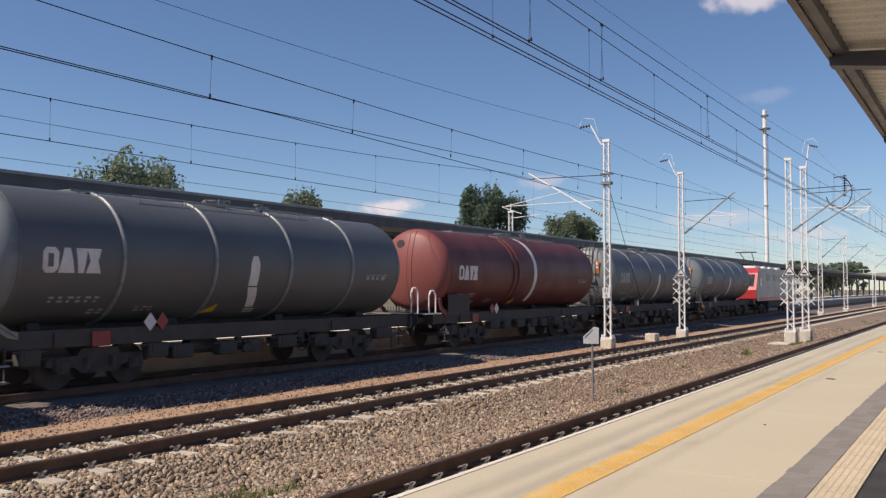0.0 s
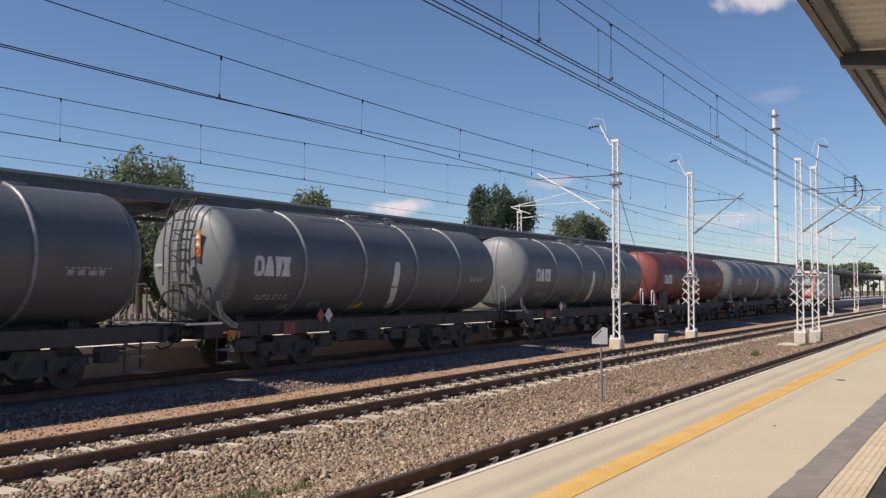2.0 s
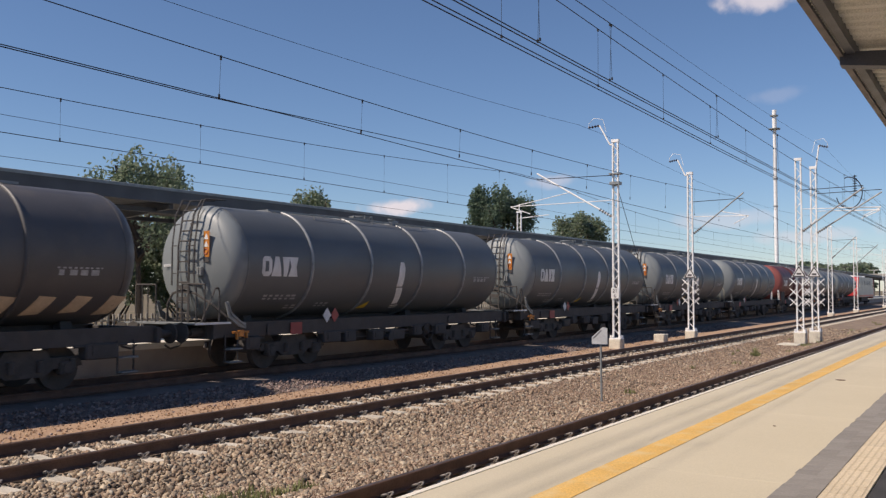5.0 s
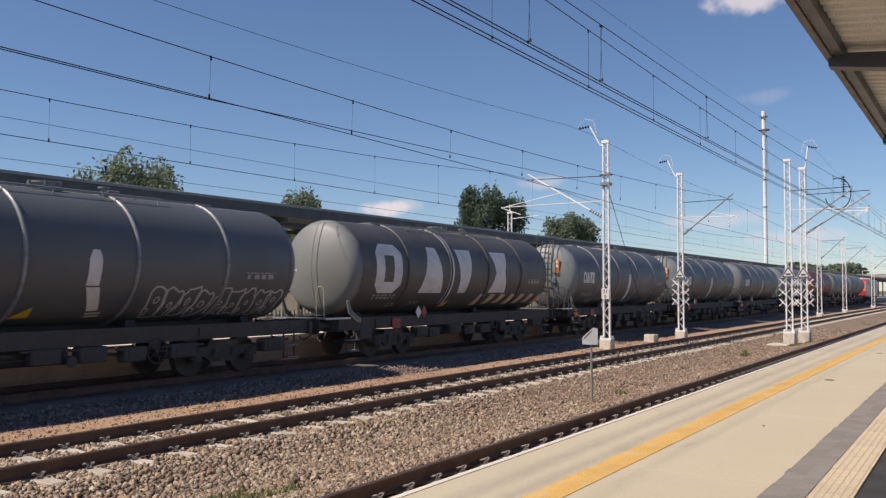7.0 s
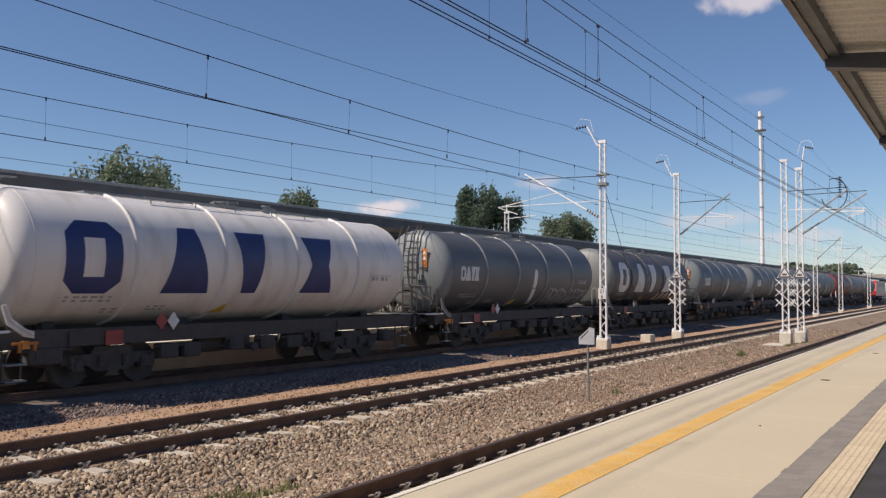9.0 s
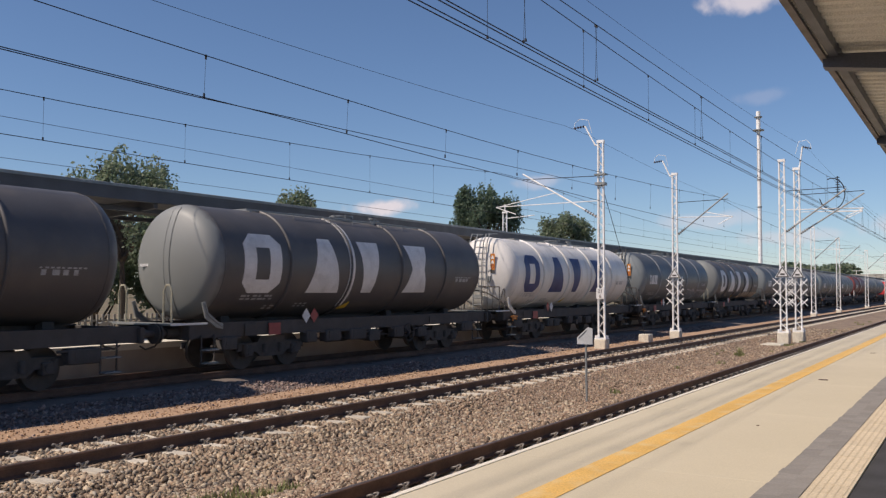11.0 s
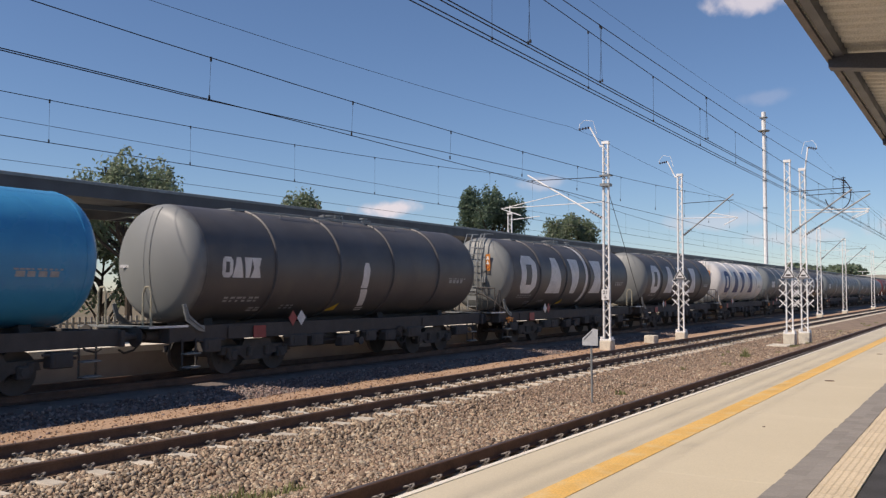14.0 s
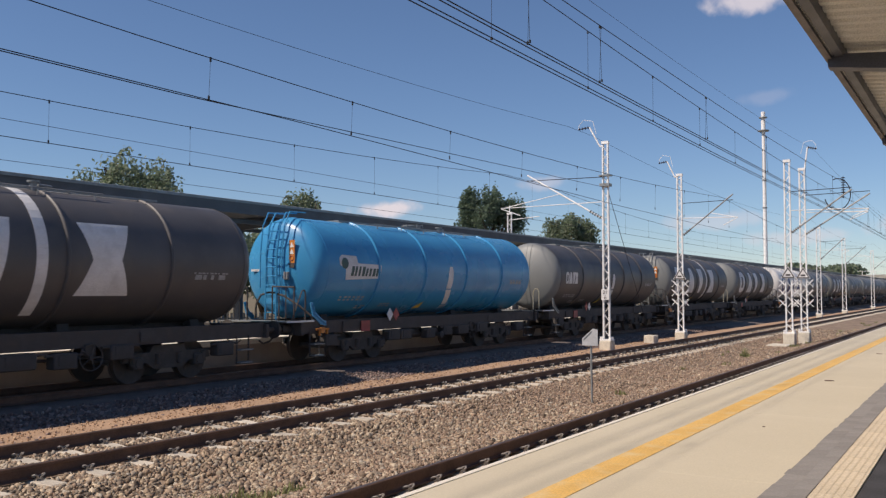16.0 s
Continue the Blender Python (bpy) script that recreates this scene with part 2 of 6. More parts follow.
def prism(bm, poly, axis, lo, hi):
    """A flat outline (two coordinates) pushed from lo to hi along an axis 0, 1 or 2."""
    def at(p, h):
        q = list(p)
        q.insert(axis, h)
        return bm.verts.new(q)
    a, b = [at(p, lo) for p in poly], [at(p, hi) for p in poly]
    n = len(poly)
    bm.faces.new(a)
    bm.faces.new(b[::-1])
    for i in range(n):
        bm.faces.new((a[i], b[i], b[(i + 1) % n], a[(i + 1) % n]))


def finish(name, bm, mat, smooth=False):
    bmesh.ops.recalc_face_normals(bm, faces=bm.faces[:])
    me = bpy.data.meshes.new(name)
    bm.to_mesh(me)
    bm.free()
    me.materials.append(mat)
    if smooth:
        me.shade_smooth()
        if smooth is not True:
            me.set_sharp_from_angle(angle=radians(smooth))
    return me


def part(name, bm, mat, parent, label="", m=None, smooth=False):
    me = finish(name, bm, mat, smooth) if isinstance(bm, bmesh.types.BMesh) else bm
    ob = new(name, me)
    ob.parent = parent
    if m is not None:
        ob.matrix_basis = m
    return tagged(ob, label)


def thing(name, label, category, group="", kind="", m=None):
    ob = new(name)
    ob.empty_display_size = 0.3
    if m is not None:
        ob.matrix_basis = m
    return tagged(ob, label, category, group, kind)


def grid_mesh(name, xs, ys, height, mat):
    verts = [(x, y, height(x, y)) for x in xs for y in ys]
    k = len(ys)
    faces = [(i * k + j, (i + 1) * k + j, (i + 1) * k + j + 1, i * k + j + 1) for i in range(len(xs) - 1) for j in range(k - 1)]
    me = bpy.data.meshes.new(name)
    me.from_pydata(verts, [], faces)
    me.materials.append(mat)
    me.shade_smooth()
    return me


# ---- ground and tracks ----
gx = [-3000, -600, -120, -20, 400, 1200, 3000]
gy = [-3000, -600, -120, -20, 80, 300, 900, 3000]
tagged(new("ground", grid_mesh("ground", gx, gy, lambda x, y: -0.62, M["ground"])), "dry brown earth with thin grass beside the railway", "ground", kind="structure")


def bumps(x, y, a=0.03, f=0.9):
    return a * noise.noise(Vector((x * f, y * f, 0.3)))


def step(a, b, n):
    return [a + (b - a) * i / n for i in range(n + 1)]


def cross(y):
    """Height of the ballast surface across the tracks."""
    pts = ((3.2, -0.30), (3.9, -0.21), (6.5, -0.21), (7.3, -0.33), (8.6, -0.32), (9.3, -0.22), (12.1, -0.21), (12.7, -0.33))
    if y <= pts[0][0]:
        return pts[0][1]
    for (a, za), (b, zb) in zip(pts, pts[1:]):
        if y <= b:
            k = (y - a) / (b - a)
            return za + (zb - za) * k * k * (3 - 2 * k)
    return pts[-1][1]


bx = step(-12, 60, 180) + step(62, 420, 90)
tagged(new("ballast_bed", grid_mesh("ballast_bed", bx, step(3.2, 12.7, 48), lambda x, y: cross(y) + bumps(x, y) + bumps(x, y, 0.015, 4), M["bed"])), "grey-brown crushed stone bed between the running tracks", "ballast", kind="structure")
tagged(new("sand_strip", grid_mesh("sand_strip", bx, step(12.6, 15.3, 18), lambda x, y: -0.325 + bumps(x, y, 0.035, 0.7) + bumps(x, y, 0.012, 5) - 0.12 * max(0.0, y - 14.3), M["sand"])), "orange sandy strip of ground stained with rust", "ground", kind="structure")
def shoulder(y):
    """Height of the freight track's bed: level with its sleepers, falling off to the sand."""
    return -0.187 - 0.15 * min(1.0, max(0.0, abs(y - 17.5) - 1.5) / 1.6)


tagged(new("train_track_bed", grid_mesh("train_track_bed", bx, step(14.32, 19.4, 22), lambda x, y: shoulder(y) + bumps(x, y, 0.02, 3) + bumps(x, y, 0.02, 0.8), M["darkbed"])), "dark ballast under the freight train", "ballast", kind="structure")

RAIL = [(-0.075, -0.172), (0.075, -0.172), (0.075, -0.160), (0.02, -0.145), (0.01, -0.13), (0.01, -0.045), (0.036, -0.035), (0.036, -0.006), (0.028, 0.0), (-0.028, 0.0), (-0.036, -0.006), (-0.036, -0.035), (-0.01, -0.045), (-0.01, -0.13), (-0.02, -0.145), (-0.075, -0.160)]


def sleeper_mesh(mat):
    bm = bmesh.new()
    sec = [(-0.15, -0.40), (0.15, -0.40), (0.115, -0.19), (0.10, -0.18), (-0.10, -0.18), (-0.115, -0.19)]
    ys = (-1.30, -1.28, -0.45, -0.2, 0.2, 0.45, 1.28, 1.30)
    dz = (-0.012, 0.0, 0.0, -0.03, -0.03, 0.0, 0.0, -0.012)
    rings = [[bm.verts.new((x, y, z + (d if z > -0.3 else 0))) for x, z in sec] for y, d in zip(ys, dz)]
    for a, b in zip(rings, rings[1:]):
        for i in range(6):
            bm.faces.new((a[i], a[(i + 1) % 6], b[(i + 1) % 6], b[i]))
    bm.faces.new(rings[0][::-1])
    bm.faces.new(rings[-1])
    return finish("sleeper", bm, mat)


def clip_mesh():
    """A bent spring clip beside a rail foot, on its shoulder."""
    bm = bmesh.new()
    box(bm, (0, -0.045, -0.172), (0.10, 0.05, 0.03))
    for sx in (-1, 1):
        pts = [(sx * 0.012, 0.03, -0.150), (sx * 0.055, 0.02, -0.135), (sx * 0.075, -0.02, -0.115), (sx * 0.065, -0.06, -0.105), (sx * 0.03, -0.07, -0.125), (sx * 0.02, -0.04, -0.155)]
        path_rod(bm, pts, 0.011, 5)
    return finish("rail_clip", bm, M["clip"], 50)


SLEEPER, DARK_SLEEPER, CLIP = sleeper_mesh(M["sleeper"]), sleeper_mesh(M["darksleeper"]), clip_mesh()


def track(label, centre, first, spacing, x_to, clips_to, sleeper=None):
    t = thing("track", label, "railway track", "railway tracks", "structure", pose(0, centre, 0))
    for side in (-0.7525, 0.7525):
        bm = bmesh.new()
        prism(bm, [(side + a, b) for a, b in RAIL], 0, -15, 420)
        r = part("rail", bm, M["rust"], t)
        bm = bmesh.new()
        prism(bm, [(side - 0.024, 0.0005), (side + 0.024, 0.0005), (side + 0.02, 0.003), (side - 0.02, 0.003)], 0, -15, 420)
        part("rail_head", bm, M["railtop"], r, "worn running surface")
    x = first - 8 * spacing
    far = bmesh.new()
    while x < x_to:
        part("sleeper", sleeper or SLEEPER, None, t, m=pose(x, 0, 0))
        if -1 < x < clips_to:
            for side in (-0.7525, 0.7525):
                part("rail_clip", CLIP, None, t, m=pose(x, side - 0.095, 0))
                part("rail_clip", CLIP, None, t, m=pose(x, side + 0.095, 0, 0, 0, 180))
        elif clips_to <= x < 110:
            for side in (-0.7525, 0.7525):
                box(far, (x, side - 0.105, -0.145), (0.13, 0.06, 0.06))
        x += spacing
    if clips_to < 0:
        far.free()
        return t
    tagged(part("far_clips", far, M["clip"], t, "spring clips farther along"), kind="stuff")
    return t


track("rusty track on pale concrete sleepers in crushed stone", 10.765, 7.389, 0.7003, 150, 36)
track("rusty track half hidden below the platform edge", 5.085, 7.942, 0.60, 110, 34)
track("track under the freight train on dark ballast", 17.5, 7.0, 0.60, 130, -5, DARK_SLEEPER)


# ---- platform ----
EDGE, TOP = 3.36, 0.76


def platform():
    p = thing("platform", "cream concrete station platform with a yellow safety line", "platform", kind="structure")
    bm = bmesh.new()
    prism(bm, [(EDGE - 0.12, -0.6), (EDGE - 0.12, TOP - 0.12), (-9.0, TOP - 0.12), (-9.0, -0.6)], 0, -14, 260)
    part("platform_wall", bm, M["concrete"], p)
    # dark strip just inside the tactile tiles
    bm = bmesh.new()
    prism(bm, [(0.78, TOP - 0.12), (0.78, TOP - 0.012), (0.1, TOP - 0.012), (0.1, TOP - 0.12)], 0, -14, 260)
    part("asphalt_strip", bm, M["darkstrip"], p, "dark strip along the inner platform")
    # out of view; added pale so that it throws light up to the roof sheet
    bm = bmesh.new()
    prism(bm, [(0.096, TOP - 0.12), (0.096, TOP - 0.006), (-9.0, TOP - 0.006), (-9.0, TOP - 0.12)], 0, -14, 260)
    part("inner_paving", bm, M["slab"], p, "unseen cream paving added to bounce light onto the canopy")
    return p


PLATFORM = platform()


def slab_mesh(lx, y0, y1, top, thick, gap=0.004, name="slab", mat="slab"):
    bm = bmesh.new()
    box(bm, (0, (y0 + y1) / 2, top - thick / 2), (lx - gap, y1 - y0 - gap, thick), bevel=0.0015)
    return finish(name, bm, M[mat])


def paving():
    rows = ((3.30, 1.31, 3.65),)
    for y1, y0, lx in rows:
        me = slab_mesh(lx, y0, y1, TOP, 0.115)
        for i in range(-3, 42):
            part("slab", me, None, PLATFORM, m=pose(i * lx + 4.775, 0, 0))
    bm = bmesh.new()
    me = slab_mesh(2.5, 3.304, EDGE, TOP + 0.004, 0.13, 0.004, "edge_stone", "edge")
    for i in range(-3, 60):
        part("edge_stone", me, None, PLATFORM, m=pose(i * 2.5 + 1.1, 0, 0))
    # painted line, broken a little by wear
    prism(bm, [(2.40, TOP + 0.001), (2.40, TOP + 0.004), (2.63, TOP + 0.004), (2.63, TOP + 0.001)], 0, -8, 150)
    part("yellow_line", bm, M["yellow"], PLATFORM, "worn yellow safety line")
    # grey setts with an uneven outer edge
    rnd = random.Random(4)
    me = {}
    for k, (w, y) in enumerate(((0.119, 1.109), (0.160, 1.236))):
        bm = bmesh.new()
        box(bm, (0, 0, TOP - 0.05), (0.198, w, 0.10), bevel=0.002)
        me[k] = (finish("paver", bm, M["paver"]), y)
    far = bmesh.new()
    for i in range(560):
        for k in (0, 1):
            x = 3.0 + i * 0.2 + 0.1 * k
            dy = rnd.uniform(-0.009, 0.009) if k else 0.0
            if i < 150:
                part("paver", me[k][0], None, PLATFORM, m=pose(x, me[k][1] + dy, rnd.uniform(0.0015, 0.003) + 0.0025 * (1 - k), 0, 0, rnd.uniform(-0.4, 0.4)))
            else:
                box(far, (x, me[k][1], TOP - 0.05), (0.195, 0.117 + 0.03 * k, 0.108))
    tagged(part("far_pavers", far, M["paver"], PLATFORM, "grey pavers farther along"), kind="stuff")
    bm = bmesh.new()
    box(bm, (0, 0.915, TOP - 0.05), (0.299, 0.266, 0.10), bevel=0.001)
    for k in range(5):
        prism(bm, [(0.815 + k * 0.05 - 0.014, TOP), (0.815 + k * 0.05 + 0.014, TOP), (0.815 + k * 0.05 + 0.008, TOP + 0.0035), (0.815 + k * 0.05 - 0.008, TOP + 0.0035)], 0, -0.145, 0.145)
    t = finish("tactile_tile", bm, M["tactile"])
    for i in range(300):
        part("tactile_tile", t, None, PLATFORM, m=pose(3.0 + i * 0.3, 0, rnd.uniform(-0.001, 0.003)))
    # iron covers set in the slabs; the smallest disc stands for a speck of debris
    for x, y, r in ((14.54, 2.07, 0.07), (9.29, 1.94, 0.014), (21.3, 2.02, 0.06)):
        bm = bmesh.new()
        rod(bm, (x, y, TOP - 0.01), (x, y, TOP + 0.006), r, 16)
        part("drain_cover", bm, M["rust"], PLATFORM, "small dark disc for drain covers and debris")


# ---- loose stones ----
def stones(name, label, spots, height, mat, seed, lo=0.02, hi=0.045):
    """Crushed stone: many broken lumps in one mesh. spots: (x, y) pairs."""
    rs = np.random.RandomState(seed)
    base = np.array([(x, y, z) for x in (-1, 1) for y in (-1, 1) for z in (-1, 1)]) * 0.72
    tri = np.array([0, 1, 3, 0, 3, 2, 4, 6, 7, 4, 7, 5, 0, 4, 5, 0, 5, 1, 2, 3, 7, 2, 7, 6, 0, 2, 6, 0, 6, 4, 1, 5, 7, 1, 7, 3]).reshape(-1, 3)
    n = len(spots)
    size = rs.uniform(lo, hi, (n, 1, 1)) * rs.uniform(0.6, 1.4, (n, 1, 3))
    v = base[None] * rs.uniform(0.45, 1.3, (n, 8, 3)) * size
    a = rs.uniform(0, 6.283, (3, n))
    for k, (i, j) in enumerate(((0, 1), (1, 2), (0, 2))):
        c, s = np.cos(a[k])[:, None], np.sin(a[k])[:, None]
        p, q = v[:, :, i].copy(), v[:, :, j].copy()
        v[:, :, i], v[:, :, j] = p * c - q * s, p * s + q * c
    v[:, :, 0] += spots[:, 0][:, None]
    v[:, :, 1] += spots[:, 1][:, None]
    z = np.array([height(x, y) for x, y in spots]) + rs.uniform(-0.012, 0.022, n)
    v[:, :, 2] += z[:, None]
    f = (tri[None] + (np.arange(n) * 8)[:, None, None]).reshape(-1)
    me = bpy.data.meshes.new(name)
    me.vertices.add(n * 8)
    me.vertices.foreach_set("co", v.astype(np.float32).ravel())
    me.loops.add(len(f))
    me.loops.foreach_set("vertex_index", f.astype(np.int32))
    me.polygons.add(len(f) // 3)
    me.polygons.foreach_set("loop_start", np.arange(0, len(f), 3, dtype=np.int32))
    me.update(calc_edges=True)
    me.validate()
    me.materials.append(mat)
    return tagged(new(name, me), label, "gravel", kind="stuff")


def scatter(x0, x1, y0, y1, density, rs):
    n = int((x1 - x0) * (y1 - y0) * density)
    return np.stack([rs.uniform(x0, x1, n), rs.uniform(y0, y1, n)], 1)


def lay_stones():
    rs = np.random.RandomState(3)
    s = np.concatenate([scatter(3.5, 14, 7.5, 12.3, 640, rs), scatter(14, 24, 7.5, 12.3, 380, rs), scatter(4, 24, 5.9, 7.6, 260, rs), scatter(24, 60, 6.2, 12.2, 190, rs)])
    x, y = s[:, 0], s[:, 1]
    keep = np.ones(len(s), bool)
    for rail in (10.0125, 11.5175, 5.8375):
        keep &= np.abs(y - rail) > 0.11
    on = np.abs((x - 7.389 + 0.35) % 0.7003 - 0.35) < 0.135
    keep &= ~(on & (np.abs(y - 10.765) < 1.29))
    on = np.abs((x - 7.942 + 0.3) % 0.6 - 0.3) < 0.135
    keep &= ~(on & (np.abs(y - 5.085) < 1.29))
    # fewer stones where fine dirt lies between the tracks farther on
    dirt = np.clip((x - 11) / 9, 0, 0.85) * (np.abs(y - 7.9) < 1.7)
    keep &= rs.uniform(0, 1, len(s)) > dirt
    s = s[keep]
    stones("crushed_stone", "loose pinkish grey crushed stone between the tracks", s, lambda a, b: cross(b) + bumps(a, b) + 0.004, M["stone"], 5, 0.014, 0.044)
    fine = np.concatenate([scatter(4, 14, 5.95, 8.2, 900, rs), scatter(14, 28, 5.95, 9.4, 560, rs), scatter(28, 50, 6.1, 9.4, 200, rs)])
    fine = fine[np.abs(fine[:, 1] - 5.8375) > 0.11]
    on = np.abs((fine[:, 0] - 7.942 + 0.3) % 0.6 - 0.3) < 0.135
    fine = fine[~(on & (fine[:, 1] < 6.37))]
    stones("fine_gravel", "fine reddish gravel filling the stone bed beside the platform track", fine, lambda a, b: cross(b) + bumps(a, b) + 0.006, M["finestone"], 7, 0.008, 0.022)
    s = np.concatenate([scatter(6, 24, 14.3, 15.7, 170, rs), scatter(24, 60, 14.3, 15.6, 60, rs), scatter(6, 40, 12.4, 14.1, 4, rs)])
    stones("track_side_stone", "loose stone at the foot of the freight track", s, lambda a, b: (shoulder(b) if b > 14.3 else -0.33) + 0.006, M["darkstone"], 6, 0.016, 0.042)
    s = np.concatenate([scatter(5, 22, 12.35, 14.3, 110, rs), scatter(22, 45, 12.35, 14.3, 45, rs)])
    stones("sand_gravel", "fine gravel strewn over the rusty sand", s, lambda a, b: -0.325 + bumps(a, b, 0.035, 0.7), M["sandstone"], 9, 0.008, 0.022)


# ---- plants on the ground ----
def blades(name, label, patches, seed, lo=0.05, hi=0.18):
    rs = np.random.RandomState(seed)
    verts, faces = [], []
    for cx, cy, cz, r, n in patches:
        for _ in range(n):
            a, d = rs.uniform(0, 6.283), r * rs.uniform(0, 1) ** 0.7
            x, y = cx + d * math.cos(a) * 1.6, cy + d * math.sin(a)
            h, w, b, lean = rs.uniform(lo, hi), rs.uniform(0.006, 0.014), rs.uniform(0, 6.283), rs.uniform(0.1, 0.7)
            k = len(verts)
            dx, dy = math.cos(b), math.sin(b)
            verts += [(x - dy * w, y + dx * w, cz), (x + dy * w, y - dx * w, cz), (x + dx * h * lean * 0.4 + dy * w, y + dy * h * lean * 0.4 - dx * w, cz + h * 0.6), (x + dx * h * lean * 0.4 - dy * w, y + dy * h * lean * 0.4 + dx * w, cz + h * 0.6), (x + dx * h * lean, y + dy * h * lean, cz + h)]
            faces += [(k, k + 1, k + 2, k + 3), (k + 3, k + 2, k + 4)]
    me = bpy.data.meshes.new(name)
    me.from_pydata(verts, [], faces)
    me.materials.append(M["grass"])
    return tagged(new(name, me), label, "grass", kind="stuff")


def weeds():
    rnd = random.Random(8)
    p = [(7.5, 7.3, -0.32, 0.32, 170), (8.1, 7.15, -0.32, 0.2, 80), (7.0, 7.5, -0.3, 0.25, 80), (33.9, 7.7, -0.33, 0.18, 200), (20.0, 7.4, -0.33, 0.14, 40), (43.6, 6.9, -0.33, 0.3, 200), (41.0, 7.2, -0.33, 0.25, 150)]
    for _ in range(16):
        p.append((rnd.uniform(24, 75), rnd.uniform(6.9, 8.8), -0.33, rnd.uniform(0.06, 0.2), 26))
    blades("weeds", "sparse dry green weeds growing in the stone bed", p, 2, 0.05, 0.16)
    blades("tall_weed", "single taller weed in the stone bed", [(33.9, 7.7, -0.33, 0.10, 34)], 4, 0.18, 0.40)


# ---- overhead line masts ----
def lattice(height, w0, w1):
    """Two channel legs and the zigzag lacing between them; legs stand apart across the tracks."""
    legs, lacing = [], []
    for s in (-1, 1):
        bm = bmesh.new()
        a, b = s * w0 / 2, s * w1 / 2
        for dx, ww in ((-0.055, 0.012), (0.055, 0.012)):
            q = [bm.verts.new(v) for v in ((dx - ww / 2, a - 0.028, 0), (dx + ww / 2, a - 0.028, 0), (dx + ww / 2, a + 0.028, 0), (dx - ww / 2, a + 0.028, 0), (dx - ww / 2, b - 0.028, height), (dx + ww / 2, b - 0.028, height), (dx + ww / 2, b + 0.028, height), (dx - ww / 2, b + 0.028, height))]
            for f in ((0, 1, 2, 3), (4, 5, 6, 7), (0, 1, 5, 4), (1, 2, 6, 5), (2, 3, 7, 6), (3, 0, 4, 7)):
                bm.faces.new([q[i] for i in f])
        o = s * 0.018
        q = [bm.verts.new(v) for v in ((-0.06, a + o - 0.006, 0), (0.06, a + o - 0.006, 0), (0.06, a + o + 0.006, 0), (-0.06, a + o + 0.006, 0), (-0.06, b + o - 0.006, height), (0.06, b + o - 0.006, height), (0.06, b + o + 0.006, height), (-0.06, b + o + 0.006, height))]
        for f in ((0, 1, 2, 3), (4, 5, 6, 7), (0, 1, 5, 4), (1, 2, 6, 5), (2, 3, 7, 6), (3, 0, 4, 7)):
            bm.faces.new([q[i] for i in f])
        legs.append(bm)
    n = int(height / 0.32)
    for i in range(n):
        z0, z1 = 0.15 + i * 0.32, 0.15 + (i + 1) * 0.32
        if z1 > height - 0.1:
            break
        s = 1 if i % 2 else -1
        k0, k1 = w0 + (w1 - w0) * z0 / height, w0 + (w1 - w0) * z1 / height
        for x in (-0.05, 0.05):
            bm = bmesh.new()
            rod(bm, (x, s * k0 / 2, z0), (x, -s * k1 / 2, z1), 0.010, 5)
            lacing.append(bm)
    box(legs[0], (0, 0, height - 0.06), (0.16, w1 + 0.1, 0.12))
    return legs, lacing


def mast(x, y, height, label, w0=0.30, w1=0.22, block=0.42):
    g = -0.36
    t = thing("catenary_mast", label, "catenary mast", "overhead line masts", m=pose(x, y, g))
    legs, lacing = lattice(height - g - block, w0, w1)
    bm = bmesh.new()
    box(bm, (0, 0, block / 2 - 0.1), (0.5, 0.5, block + 0.2), bevel=0.03)
    part("footing", bm, M["concrete"], t, "weathered concrete footing")
    for bm in legs:
        part("leg", bm, M["galv"], t, m=pose(0, 0, block))
    for bm in lacing:
        part("lacing_bar", bm, M["galv"], t, m=pose(0, 0, block))
    bm = bmesh.new()
    for s in (-1, 1):
        rod(bm, (-0.12, s * 0.2, block), (-0.12, s * 0.2, block + 0.16), 0.05, 8)
        rod(bm, (0.12, s * 0.2, block), (0.12, s * 0.2, block + 0.16), 0.05, 8)
    box(bm, (0, 0, block + 0.03), (0.4, w0 + 0.24, 0.05))
    part("foot_plate", bm, M["galv"], t, "bolted foot plate")
    return t


def mast_bits(t, x, y, g=-0.36):
    """Writes places of the world into the mast's own space."""
    return lambda py, pz, px=None: (0 if px is None else px - x, py - y, pz - g)


def insulator(bm, a, b, r=0.055, n=5):
    a, b = Vector(a), Vector(b)
    for i in range(n):
        p = a.lerp(b, (i + 0.5) / n)
        d = (b - a).normalized() * 0.012
        rod(bm, p - d, p + d, r, 10)
    rod(bm, a, b, 0.02, 6)


def guard(t):
    """Spiked crossing bars round the legs, and a warning triangle above."""
    for s in (-1, 1):
        for i in range(3):
            z = 1.75 + i * 0.46
            for x, z0, y1, z1 in ((-0.10, z, 0.42, z + 0.34), (-0.10, z + 0.34, 0.42, z), (0.10, z, 0.40, z + 0.30)):
                bm = bmesh.new()
                rod(bm, (x, s * 0.10, z0), (x, s * y1, z1), 0.016, 5)
                part("guard_bar", bm, M["galv"], t)
    bm = bmesh.new()
    prism(bm, [(-0.33, 3.05), (0.33, 3.05), (0.0, 3.60)], 0, -0.16, -0.145)
    sgn = part("warning_sign", bm, M["pale"], t, "white warning triangle")
    bm = bmesh.new()
    for (a, b), (c, d) in (((-0.26, 3.09), (0.26, 3.09)), ((0.26, 3.09), (0, 3.52)), ((0, 3.52), (-0.26, 3.09))):
        rod(bm, (-0.164, a, b), (-0.164, c, d), 0.022, 4)
    box(bm, (-0.163, 0, 3.2), (0.01, 0.2, 0.08))
    part("sign_print", bm, M["frame"], sgn, "dark border and bar")


